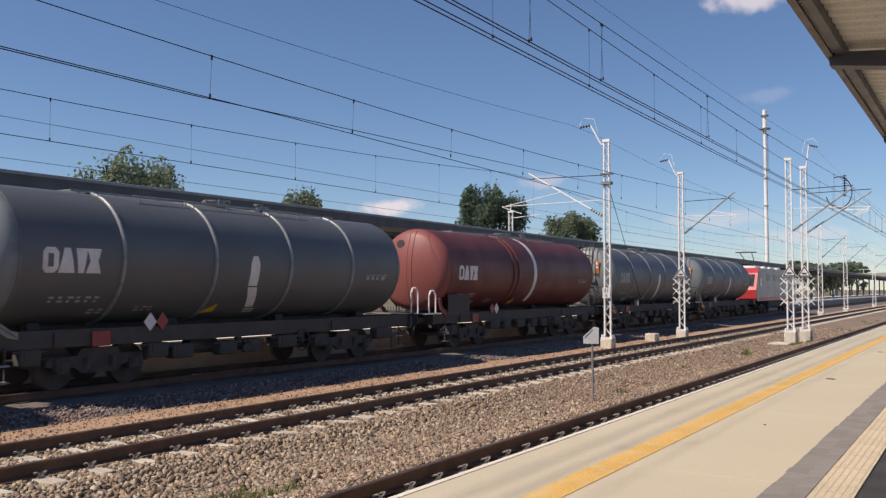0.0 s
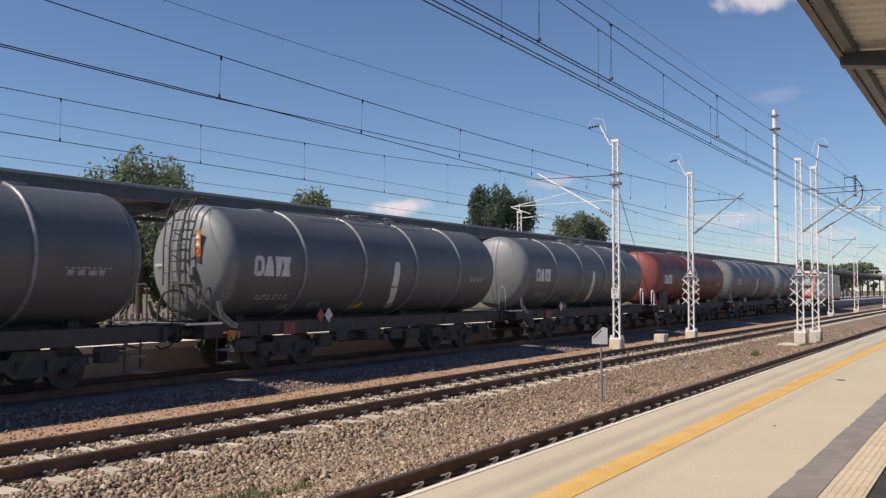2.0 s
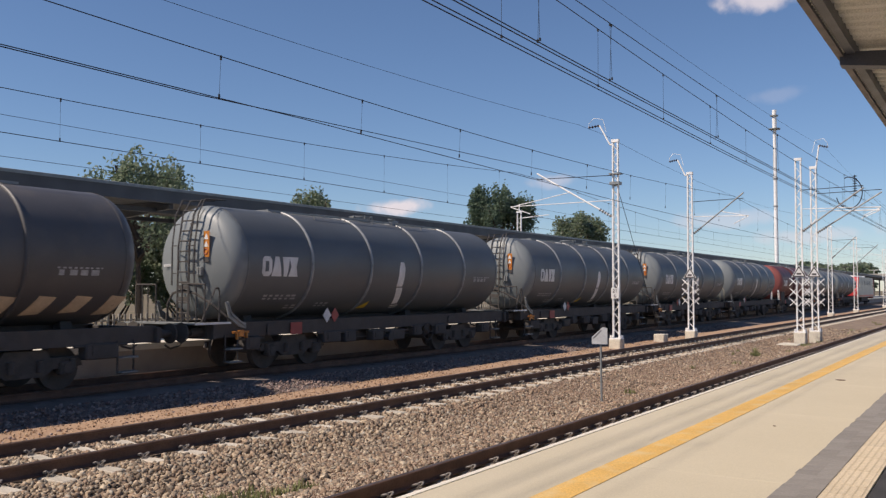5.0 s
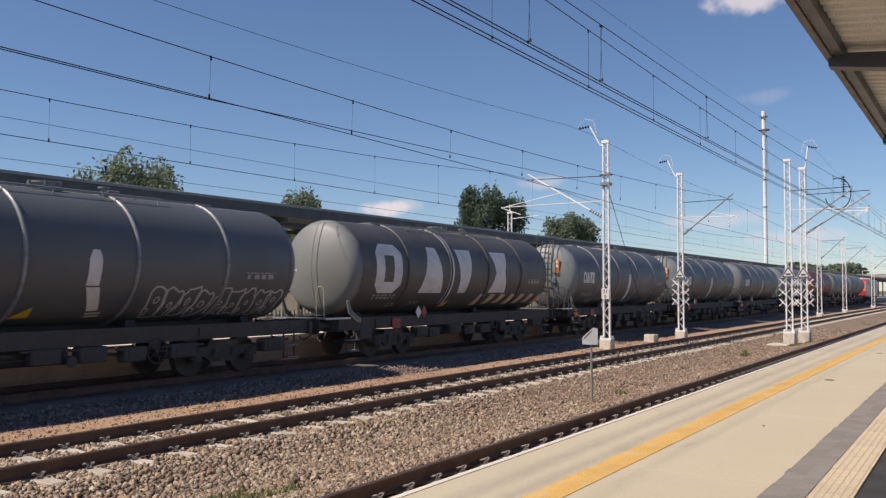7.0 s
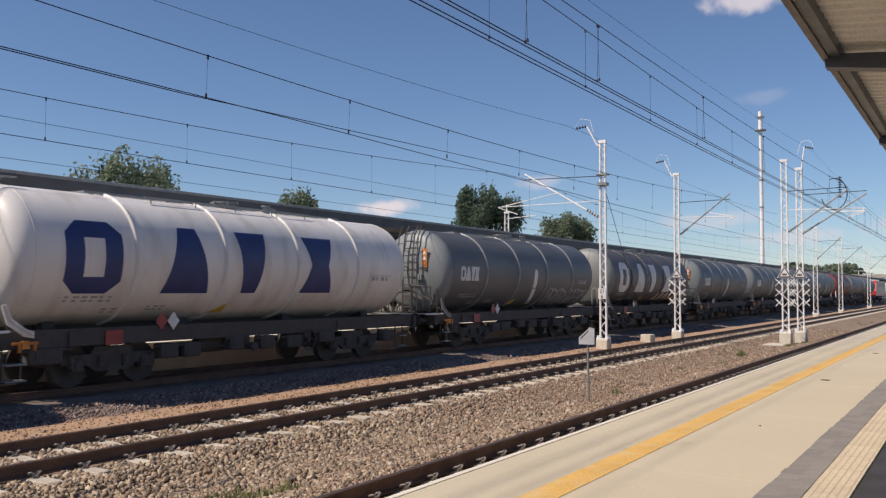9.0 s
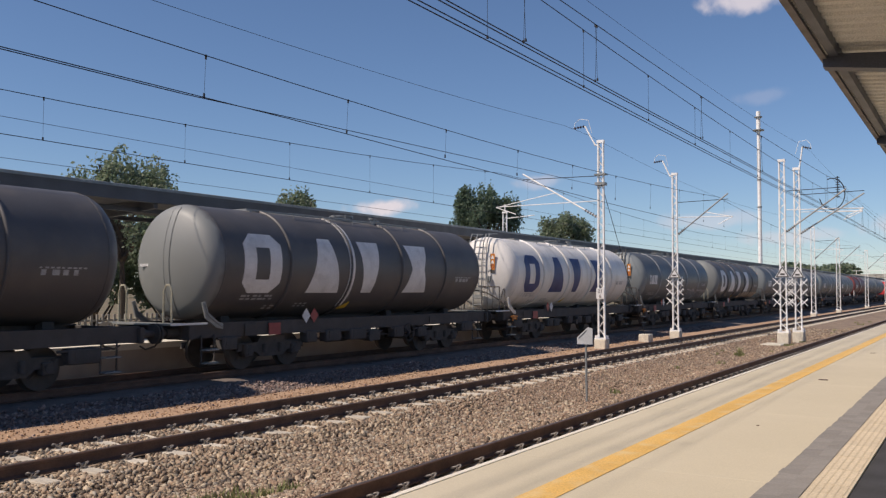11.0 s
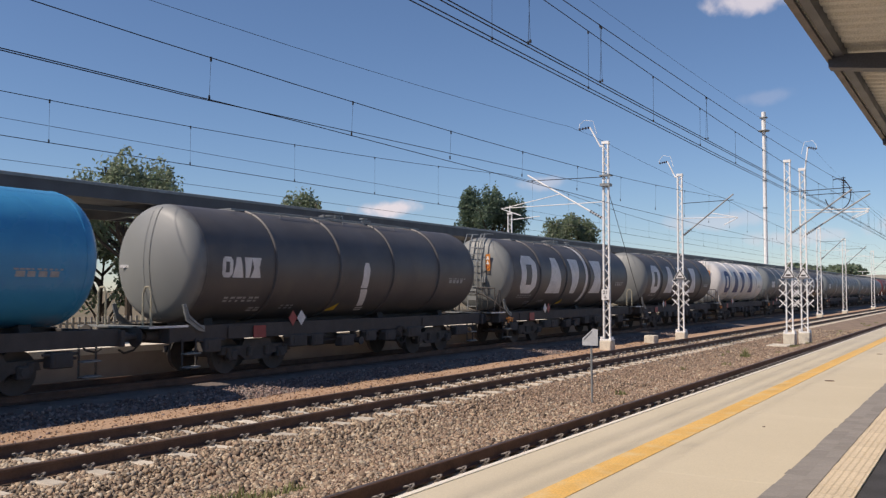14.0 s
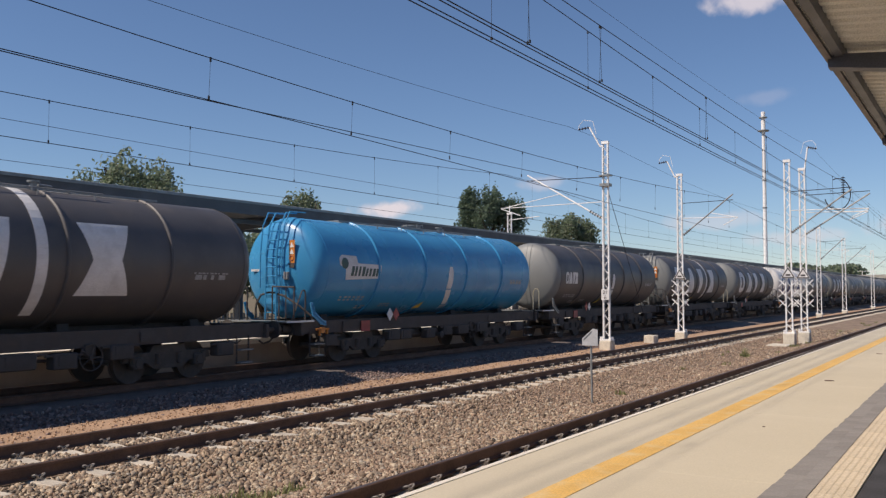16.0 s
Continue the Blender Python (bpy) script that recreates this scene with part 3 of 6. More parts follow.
def horn(t, w, base, knee, tip):
    bm = bmesh.new()
    path_rod(bm, [w(*base), w(base[0] + 0.1 * (knee[0] > base[0]) * 1, base[1]), w(*knee)], 0.035, 6)
    part("top_bracket", bm, M["galv"], t, "pale crooked top bracket")
    bm = bmesh.new()
    insulator(bm, w(*knee), w(*tip), 0.06, 4)
    part("insulator", bm, M["insul"], t)
    bm = bmesh.new()
    a, b = Vector(w(*knee)), Vector(w(*tip))
    pts = [b, b.lerp(a, 0.1) + Vector((0, 0, 0.2)), b.lerp(a, 0.5) + Vector((0, 0, 0.36)), a + Vector((0, -0.15 if b.y > a.y else 0.15, 0.25)), a + Vector((0, -0.3 if b.y > a.y else 0.3, -0.3))]
    path_rod(bm, pts, 0.010, 5)
    part("jumper_wire", bm, M["galv"], t)


def cantilever(t, w, foot, head, tie_z, contact, mat="galv"):
    bm = bmesh.new()
    rod(bm, w(*foot), w(*head), 0.035, 8)
    part("strut", bm, M[mat], t, "sloping support tube")
    bm = bmesh.new()
    rod(bm, w(foot[0], tie_z), w(head[0], tie_z + 0.05), 0.016, 6)
    part("tie", bm, M["wire"], t)
    bm = bmesh.new()
    insulator(bm, w(*foot), w(foot[0] + (head[0] - foot[0]) * 0.16, foot[1] + (head[1] - foot[1]) * 0.16), 0.07, 5)
    part("insulator", bm, M["insul"], t)
    bm = bmesh.new()
    k = 0.55
    m = (foot[0] + (head[0] - foot[0]) * k, foot[1] + (head[1] - foot[1]) * k)
    path_rod(bm, [w(*m), w(contact[0] + (head[0] - foot[0]) * 0.28, contact[1] + 0.38), w(contact[0], contact[1] + 0.04)], 0.018, 6)
    path_rod(bm, [w(foot[0], contact[1] + 0.45), w(contact[0] + (head[0] - foot[0]) * 0.28, contact[1] + 0.40)], 0.018, 6)
    part("steady_arm", bm, M["galv"], t)


def text_mesh(word, size, mat):
    cu = bpy.data.curves.new("lettering", "FONT")
    cu.body, cu.size, cu.extrude, cu.align_x = word, size, 0.002, "CENTER"
    tmp = bpy.data.objects.new("lettering", cu)
    scene.collection.objects.link(tmp)
    me = bpy.data.meshes.new_from_object(tmp.evaluated_get(bpy.context.evaluated_depsgraph_get()))
    bpy.data.objects.remove(tmp)
    bpy.data.curves.remove(cu)
    me.materials.clear()
    me.materials.append(mat)
    return me


def masts():
    x, y = 35.0, 13.52
    t = mast(x, y, 8.4, "galvanised lattice mast with a white number plate", 0.26, 0.21)
    w = mast_bits(t, x, y)
    horn(t, w, (13.66, 8.2), (14.22, 9.05), (14.73, 9.0))
    cantilever(t, w, (13.70, 5.17), (17.15, 7.2), 6.9, (17.5, 5.4))
    bm = bmesh.new()
    box(bm, w(13.52, 6.55), (0.34, 0.42, 0.12))
    part("clamp", bm, M["steelgrey"], t, "dark clamp with bolts")
    bm = bmesh.new()
    box(bm, w(13.52, 6.95), (0.3, 0.5, 0.06))
    part("clamp", bm, M["steelgrey"], t, "dark clamp with bolts")
    bm = bmesh.new()
    box(bm, w(13.52, 1.96, 34.86), (0.02, 0.34, 0.44), bevel=0.004)
    pl = part("number_plate", bm, M["pale"], t, "white enamel plate with black figures")
    for word, dz in (("21", 0.03), ("6", -0.18)):
        part("figures", text_mesh(word, 0.21, M["frame"]), None, pl, m=Matrix.Translation(Vector(w(13.52, 1.96, 34.843)) + Vector((0, 0, dz))) @ pose(0, 0, 0, 90, 0, -90))
    # stay wire and its anchor block
    b = thing("anchor_block", "pale concrete anchor block holding a stay wire", "anchor block", m=pose(40.6, 13.5, -0.36))
    bm = bmesh.new()
    box(bm, (0, 0, 0.14), (0.62, 0.5, 0.52), bevel=0.03)
    part("block", bm, M["concrete"], b)
    bm = bmesh.new()
    rod(bm, (-0.1, 0, 0.3), (-5.5, 0.02, 6.9), 0.012, 6)
    part("stay_wire", bm, M["wire"], b)
    x, y = 43.9, 13.05
    t = mast(x, y, 8.0, "galvanised lattice mast with a climbing guard and triangle sign", 0.26, 0.21)
    w = mast_bits(t, x, y)
    horn(t, w, (13.18, 7.85), (13.66, 8.66), (14.10, 8.6))
    cantilever(t, w, (12.88, 4.9), (10.43, 6.83), 6.5, (10.9, 5.3), "steelgrey")
    guard(t)
    x, y = 42.4, 7.66
    t = mast(x, y, 8.1, "galvanised lattice mast beside a twin, with climbing guard", 0.27, 0.22, 0.55)
    w = mast_bits(t, x, y)
    cantilever(t, w, (7.5, 4.76), (4.97, 6.6), 6.63, (5.0, 5.32), "steelgrey")
    guard(t)
    x, y = 43.9, 7.27
    t = mast(x, y, 7.87, "galvanised lattice mast, the lower of a close pair", 0.27, 0.22, 0.55)
    w = mast_bits(t, x, y)
    horn(t, w, (7.15, 7.72), (7.0, 8.83), (6.6, 8.72))
    cantilever(t, w, (7.15, 4.75), (4.40, 6.52), 6.58, (5.25, 5.32), "steelgrey")
    guard(t)
    bm = bmesh.new()
    n = 22
    path_rod(bm, [w(5.75 + 0.55 * math.cos(a), 6.55 + 0.72 * math.sin(a)) for a in step(1.2, 6.0, n)], 0.022, 6)
    insulator(bm, w(5.5, 7.35), w(5.5, 6.35), 0.09, 9)
    part("jumper_loop", bm, M["wire"], t, "dark loop of cable with a long insulator")
    s = thing("foundation_slab", "low pale concrete slab in front of the twin masts", "slab", m=pose(41.3, 7.9, -0.36))
    bm = bmesh.new()
    box(bm, (0, 0, 0.03), (1.5, 0.9, 0.16), bevel=0.03)
    part("slab", bm, M["concrete"], s)
    for x, y, h in ((84.7, 12.75, 7.8), (101.0, 12.75, 7.6), (128.0, 12.75, 7.4), (156.0, 12.75, 8.0)):
        t = mast(x, y, h, "distant galvanised lattice mast beside the track", 0.36, 0.30)
        w = mast_bits(t, x, y)
        cantilever(t, w, (12.6, 4.9), (10.6, 6.8), 6.5, (10.8, 5.3), "steelgrey")
    for x, y in ((96, 7.4), (146, 7.4)):
        t = mast(x, y, 8.0, "distant galvanised lattice mast near the platform track", 0.36, 0.30)
        w = mast_bits(t, x, y)
        cantilever(t, w, (7.2, 4.9), (5.0, 6.7), 6.5, (5.1, 5.3), "steelgrey")
    x, y = 55.3, 28.5
    t = mast(x, y, 7.6, "pale lattice mast rising behind the far canopy", 0.34, 0.28)
    w = mast_bits(t, x, y)
    bm = bmesh.new()
    rod(bm, w(28.4, 7.1), w(26.2, 7.25), 0.03, 6)
    part("arm", bm, M["galv"], t)
    bm = bmesh.new()
    rod(bm, w(28.5, 7.5), w(28.5, 8.1), 0.04, 6)
    part("top_bracket", bm, M["galv"], t)


# ---- wires ----
def wire(label, y, height, x0, x1, r=0.011, droppers=None, n=120, dy=0.0, clamp=0.08, zigzag=None):
    bm = bmesh.new()
    xs = step(x0, x1, n)
    prev = None
    for x in xs:
        c = Vector((x, y + dy * (x - 20) / 50 + (zigzag(x) if zigzag else 0.0), height(x)))
        q = [bm.verts.new(c + Vector((0, r * math.cos(a), r * math.sin(a)))) for a in (0.5, 2.07, 3.64, 5.21)]
        if prev:
            for k in range(4):
                bm.faces.new((prev[k], prev[(k + 1) % 4], q[(k + 1) % 4], q[k]))
        prev = q
    ob = tagged(new("overhead_wire", finish("overhead_wire", bm, M["wire"])), label, "overhead wire", "overhead wires")
    if droppers:
        for x, y2, z2 in droppers:
            bm = bmesh.new()
            rod(bm, (x, y, height(x)), (x, y2, z2), 0.003, 5)
            box(bm, (x, y2, z2 + 0.02), (0.03, 0.02, clamp))
            box(bm, (x, y, height(x) - 0.02), (0.03, 0.02, clamp))
            part("dropper", bm, M["wire"], ob)
    return ob


def sag(low, rise, mid, half):
    def z(x):
        k = (x - mid + half) % (2 * half) - half
        return low + rise * (k / half) ** 2
    return z


def stagger(mid, reach, at, span):
    """Sideways zigzag of a contact wire: straight runs from mast to mast."""
    def y(x):
        k = (x - at) / span % 2.0
        return mid + reach * (1 - 2 * abs(k - 1))
    return y


def wires():
    z = sag(6.28, 0.92, 8, 27)
    xs = [11.9 + 4.05 * i for i in range(-5, 24)]
    wire("dark messenger wire above the freight train", 17.5, z, -40, 380, 0.009, [(x, 17.5, 5.37) for x in xs])
    wire("dark contact wire above the freight train", 17.5, lambda x: 5.36, -40, 380, 0.009)
    z = sag(5.96, 0.74, 16.5, 27.3)
    xs = [10.4 + 3.88 * i for i in range(-4, 26)]
    wire("dark messenger wire above the middle track", 10.95, z, -40, 380, 0.008, [(x, 10.98, 5.31) for x in xs])
    wire("dark contact wire above the middle track", 10.97, lambda x: 5.30 - 0.0105 * min(18, max(0, x - 12)), -40, 380, 0.008)
    wire("spare contact wire rising to its anchor on a mast", 11.0, lambda x: 5.28 + 1.15 * max(0.0, (x - 10) / 25), -40, 34.95, 0.008, zigzag=lambda x: 2.45 * max(0.0, (x - 10) / 25))
    # two pairs of contact wires, each pair under a messenger of its own
    near, far = stagger(4.97, -0.04, 14, 28), stagger(5.27, 0.08, -6, 28)
    wire("dark messenger wire above the platform track", 4.97, sag(6.19, 0.41, 12, 27), -30, 380, 0.0065, [(x + d, 4.97 + d, 5.31) for x in [4.2, 10.2] + [12.7 + 6.0 * i for i in range(14)] for d in (-0.03, 0.03)], clamp=0.04)
    wire("dark messenger wire above the platform track", 5.30, sag(6.10, 0.40, 27, 24), -30, 380, 0.0065, [(6.6 + 3.2 * i, 5.30, 5.31) for i in range(24)], clamp=0.04)
    for zig, d in ((near, -0.036), (near, 0.036), (far, -0.045), (far, 0.045)):
        wire("dark contact wire above the platform track", d, lambda x: 5.30, -30, 380, 0.0075, zigzag=zig)
    wire("thin feeder wire high over the platform track", 6.7, sag(7.98, 0.70, 15, 28.7), -30, 300, 0.004)
    wire("thin feeder wire carried by the mast tops", 14.7, sag(8.15, 0.85, 8, 27), -40, 300, 0.006, dy=-0.3)
    wire("thin wire beyond the far platform", 28.5, lambda x: 8.0, -40, 300, 0.009)
    wire("thin contact wire beyond the far platform", 28.5, lambda x: 6.58, -40, 300, 0.009)


# ---- canopy over the near platform ----
def near_canopy():
    c = thing("platform_canopy", "platform canopy of pale corrugated sheet on dark steel beams", "canopy", kind="structure")
    ZE = 4.73
    bm = bmesh.new()
    n = 0
    x = -6.0
    ridges = []
    while x < 23.0:
        ridges += [(x, 0.0), (x + 0.10, 0.0), (x + 0.13, 0.04), (x + 0.22, 0.04)]
        x += 0.25
    for i in range(len(ridges) - 1):
        (xa, za), (xb, zb) = ridges[i], ridges[i + 1]
        q = [bm.verts.new(v) for v in ((xa, 1.46, ZE + 0.16 + za), (xb, 1.46, ZE + 0.16 + zb), (xb, -5.0, ZE - 0.45 + zb), (xa, -5.0, ZE - 0.45 + za))]
        bm.faces.new(q)
        q = [bm.verts.new(v) for v in ((xa, 1.46, ZE + 0.24 + za), (xb, 1.46, ZE + 0.24 + zb), (xb, -5.0, ZE - 0.37 + zb), (xa, -5.0, ZE - 0.37 + za))]
        bm.faces.new(q[::-1])
    part("roof_sheet", bm, M["soffit"], c, "pale corrugated roof sheet")
    bm = bmesh.new()
    prism(bm, [(1.43, ZE), (1.50, ZE), (1.52, ZE + 0.30), (1.46, ZE + 0.30), (1.46, ZE + 0.15), (1.43, ZE + 0.12)], 0, -6, 23)
    f = part("edge_gutter", bm, M["fascia"], c, "brown edge gutter with a row of rivets")
    bm = bmesh.new()
    for i in range(230):
        box(bm, (-1 + i * 0.10, 1.425, ZE + 0.06), (0.045, 0.02, 0.04))
    tagged(part("rivets", bm, M["soffit"], f), kind="stuff")
    bm = bmesh.new()
    prism(bm, [(1.31, ZE + 0.02), (1.40, ZE + 0.02), (1.40, ZE + 0.17), (1.31, ZE + 0.17)], 0, -6, 23)
    part("purlin", bm, M["beam"], c, "dark edge purlin")
    for y in (-0.6, -2.4):
        bm = bmesh.new()
        k = (y - 1.46) * 0.0944
        prism(bm, [(y - 0.06, ZE + 0.03 + k), (y + 0.06, ZE + 0.03 + k), (y + 0.06, ZE + 0.15 + k), (y - 0.06, ZE + 0.15 + k)], 0, -6, 23)
        part("purlin", bm, M["beam"], c)
    for x in (-1.3, 4.7, 10.78, 16.85):
        bm = bmesh.new()
        prism(bm, [(1.47, ZE - 0.09), (1.47, ZE + 0.06), (-5.0, ZE - 0.55), (-5.0, ZE - 0.85), (-2.6, ZE - 0.68)], 0, x - 0.10, x + 0.10)
        part("cross_beam", bm, M["beam"], c, "dark steel cross beam")
        bm = bmesh.new()
        rod(bm, (x, -2.6, TOP - 0.05), (x, -2.6, ZE - 0.5), 0.13, 16)
        part("column", bm, M["beam"], c)


# ---- triangular sign on its post ----
def track_sign():
    t = thing("track_sign", "pale triangular track sign on a thin grey post", "sign", m=pose(18.2, 7.38, -0.34))
    bm = bmesh.new()
    rod(bm, (0, 0, -0.1), (0.0, 0.02, 1.55), 0.025, 10)
    part("post", bm, M["steelgrey"], t)
    bm = bmesh.new()
    prism(bm, [(0.20, 1.27), (-0.16, 1.27), (-0.16, 1.62), (-0.05, 1.64), (0.20, 1.42)], 0, -0.06, -0.045)
    b = part("board", bm, M["signboard"], t, "pale grey board cut to a triangle")
    bm = bmesh.new()
    rod(bm, (-0.063, 0.16, 1.40), (-0.063, -0.02, 1.58), 0.012, 4)
    part("rib", bm, M["steelgrey"], b)


# ---- far side of the station ----
def far_station():
    p = thing("far_platform", "far station platform with a pale concrete edge", "platform", kind="structure")
    bm = bmesh.new()
    prism(bm, [(19.35, -0.6), (19.35, 0.50), (27.9, 0.50), (27.9, -0.6)], 0, -30, 330)
    part("platform_body", bm, M["platwall"], p, "dark stained platform wall")
    bm = bmesh.new()
    prism(bm, [(19.22, 0.50), (19.22, 0.66), (28.0, 0.66), (28.0, 0.50)], 0, -30, 330)
    part("paving", bm, M["edge"], p, "pale edge paving")
    c = thing("far_canopy", "long dark flat station canopy on steel columns", "canopy", kind="structure")
    bm = bmesh.new()
    prism(bm, [(22.5, 4.86), (22.5, 5.26), (22.6, 5.31), (27.6, 5.2), (27.6, 4.95), (22.75, 4.95), (22.75, 4.86)], 0, -30, 300)
    part("roof", bm, M["roofdark"], c)
    bm = bmesh.new()
    prism(bm, [(22.46, 5.24), (22.46, 5.33), (22.62, 5.36), (22.62, 5.27)], 0, -30, 300)
    part("roof_edge", bm, M["steelgrey"], c, "grey sheet metal edge")
    for i in range(-4, 50):
        x = i * 6.0 + 1.5
        bm = bmesh.new()
        prism(bm, [(22.7, 4.70), (22.7, 4.94), (27.5, 4.94), (27.5, 4.7), (25.4, 4.50), (24.9, 4.50)], 0, x - 0.08, x + 0.08)
        part("cross_beam", bm, M["roofdark"], c)
        if i % 2 == 0:
            bm = bmesh.new()
            box(bm, (x, 25.15, 2.5), (0.28, 0.28, 4.0), bevel=0.02)
            part("column", bm, M["roofdark"], c)
    for y in (23.4, 26.6):
        bm = bmesh.new()
        prism(bm, [(y - 0.07, 4.60), (y - 0.07, 4.75), (y + 0.07, 4.75), (y + 0.07, 4.60)], 0, -30, 300)
        part("purlin", bm, M["roofdark"], c)
    f = thing("fence", "pale fence of upright bars behind the far platform", "fence")
    rnd = random.Random(6)
    me = None
    bm = bmesh.new()
    box(bm, (0, 0, 0.8), (0.10, 0.05, 1.5))
    me = finish("slat", bm, M["farwall"])
    for i in range(240):
        part("slat", me, None, f, m=pose(10 + i * 0.28, 31.0, -0.5))
    for z in (0.2, 0.8):
        bm = bmesh.new()
        box(bm, (43, 31.04, z), (68, 0.04, 0.08))
        part("rail", bm, M["farwall"], f)


# ---- trees ----
def tree(x, y, h, r, seed, label, leaf="leaf", base=-0.6, crown_from=0.35, n=5200, size=0.24):
    rs = np.random.RandomState(seed)
    t = thing("tree", label, "tree", "trees", m=pose(x, y, base))
    H = h - base
    bm = bmesh.new()
    lean = Vector((rs.uniform(-0.4, 0.4), rs.uniform(-0.4, 0.4), 0))
    pts = [Vector((0, 0, 0)) + lean * (k / 5) ** 2 + Vector((0, 0, H * 0.62 * k / 5)) for k in range(6)]
    for k in range(5):
        rod(bm, pts[k], pts[k + 1], 0.045 * H * (1 - k / 6.5) * 0.55, 9, 0.045 * H * (1 - (k + 1) / 6.5) * 0.55)
    tips = []
    for k in range(16):
        a = rs.uniform(0, 6.283)
        z0 = H * rs.uniform(crown_from, 0.62)
        d = r * rs.uniform(0.45, 0.92)
        z1 = min(H * 0.95, z0 + (H - z0) * rs.uniform(0.25, 0.85))
        s = Vector((0, 0, z0)) + lean * (z0 / H / 0.62) ** 2
        e = Vector((d * math.cos(a), d * math.sin(a), z1))
        m = s.lerp(e, 0.5) + Vector((rs.uniform(-0.2, 0.2), rs.uniform(-0.2, 0.2), -0.1 * d))
        rod(bm, s, m, 0.011 * H, 6, 0.008 * H)
        rod(bm, m, e, 0.008 * H, 5, 0.003 * H)
        tips += [e, m.lerp(e, 0.6), e + Vector((rs.uniform(-0.5, 0.5), rs.uniform(-0.5, 0.5), rs.uniform(0, 0.5)))]
    tips += [Vector((rs.uniform(-0.3, 0.3) * r, rs.uniform(-0.3, 0.3) * r, H * rs.uniform(0.8, 0.97))) for _ in range(7)]
    part("trunk", bm, M["bark"], t)
    tp = np.array([list(q) for q in tips])
    pick = rs.randint(0, len(tp), n)
    off = rs.normal(0, 1, (n, 3))
    off *= (rs.uniform(0.2, 1, (n, 1)) ** 0.5) / np.linalg.norm(off, axis=1, keepdims=True)
    c = tp[pick] + off * np.array([0.30 * r, 0.30 * r, 0.11 * H]) * rs.uniform(0.6, 1.15, (n, 1))
    # a rounded crown: what strays outside is drawn back in
    mid = np.array([lean.x, lean.y, H * (0.5 + crown_from * 0.42)])
    span = np.array([r * 1.05, r * 1.05, H * (0.52 - crown_from * 0.42)])
    d = np.linalg.norm((c - mid) / span, axis=1, keepdims=True)
    lump = 0.94 + 0.22 * np.sin(5 * np.arctan2(c[:, 1:2], c[:, 0:1]) + seed) * np.sin(7 * c[:, 2:3] / H + seed)
    c = np.where(d > lump, mid + (c - mid) / d * lump * rs.uniform(0.86, 1.06, (n, 1)), c)
    u = rs.normal(0, 1, (n, 3))
    u /= np.linalg.norm(u, axis=1, keepdims=True)
    v = np.cross(u, rs.normal(0, 1, (n, 3)))
    v /= np.linalg.norm(v, axis=1, keepdims=True)
    s = rs.uniform(0.5, 1.1, (n, 1)) * size
    quad = np.stack([c - u * s, c + v * s * 0.55, c + u * s, c - v * s * 0.55], 1).reshape(-1, 3)
    me = bpy.data.meshes.new("crown")
    me.from_pydata(quad.tolist(), [], (np.arange(n * 4).reshape(-1, 4)).tolist())
    me.materials.append(M[leaf])
    tagged(part("crown", me, None, t, "crown of many small leaves"), kind="stuff")
    return t


def greenery():
    tree(25.8, 32, 8.05, 2.5, 1, "broad leafy tree with an uneven crown behind the canopy", crown_from=0.42, n=8500, size=0.115)
    tree(28.7, 32.6, 7.35, 1.35, 2, "lower leafy tree beside a broader one", n=3200, size=0.115)
    tree(46.4, 40, 9.0, 1.8, 3, "small leafy tree top showing above the canopy", n=4500, size=0.14)
    tree(63.0, 34, 10.5, 3.2, 4, "dense dark green tree behind the far canopy", "leafdark", crown_from=0.48, n=15000, size=0.15)
    tree(92.0, 40, 10.7, 3.3, 5, "lighter green spreading tree behind the far canopy", n=8500, size=0.22)
    rnd = random.Random(11)
    for i in range(12):
        tree(11 + i * 4.0 + rnd.uniform(-0.8, 0.8), 35.5 + rnd.uniform(-1.0, 1.2), rnd.uniform(5.4, 6.3), rnd.uniform(2.3, 2.8), 20 + i, "bushy low tree behind the fence of the station", "leaf" if i % 3 else "leafdark", crown_from=0.06, n=9000, size=0.14)
    for i in range(15):
        tree(215 + i * 16 + rnd.uniform(-5, 5), 36 + rnd.uniform(-6, 40), 7.9 + 0.42 * i + rnd.uniform(-0.7, 0.5), rnd.uniform(5, 8), 40 + i, "distant tree of the green line beyond the station", "leaf", crown_from=0.1, n=1500, size=0.9)


# ---- tall pole, bridge, distance ----
def tall_pole():
    t = thing("light_pole", "very tall slim grey pole with a ringed head", "pole", m=pose(117.8, 24.0, 0.7))
    bm = bmesh.new()
    rod(bm, (0, 0, 0), (-0.2, 0, 23.9), 0.27, 14, 0.20)
    part("shaft", bm, M["galv"], t)
    for z, r in ((21.9, 0.72), (23.6, 0.5), (12.0, 0.31), (15.5, 0.30)):
        bm = bmesh.new()
        rod(bm, (-0.2 * z / 24, 0, z), (-0.2 * z / 24, 0, z + 0.12), r, 14)
        part("ring", bm, M["steelgrey"], t)
    bm = bmesh.new()
    rod(bm, (-0.2, 0, 22), (-0.2, 0, 24.4), 0.27, 12)
    part("head", bm, M["galv"], t)


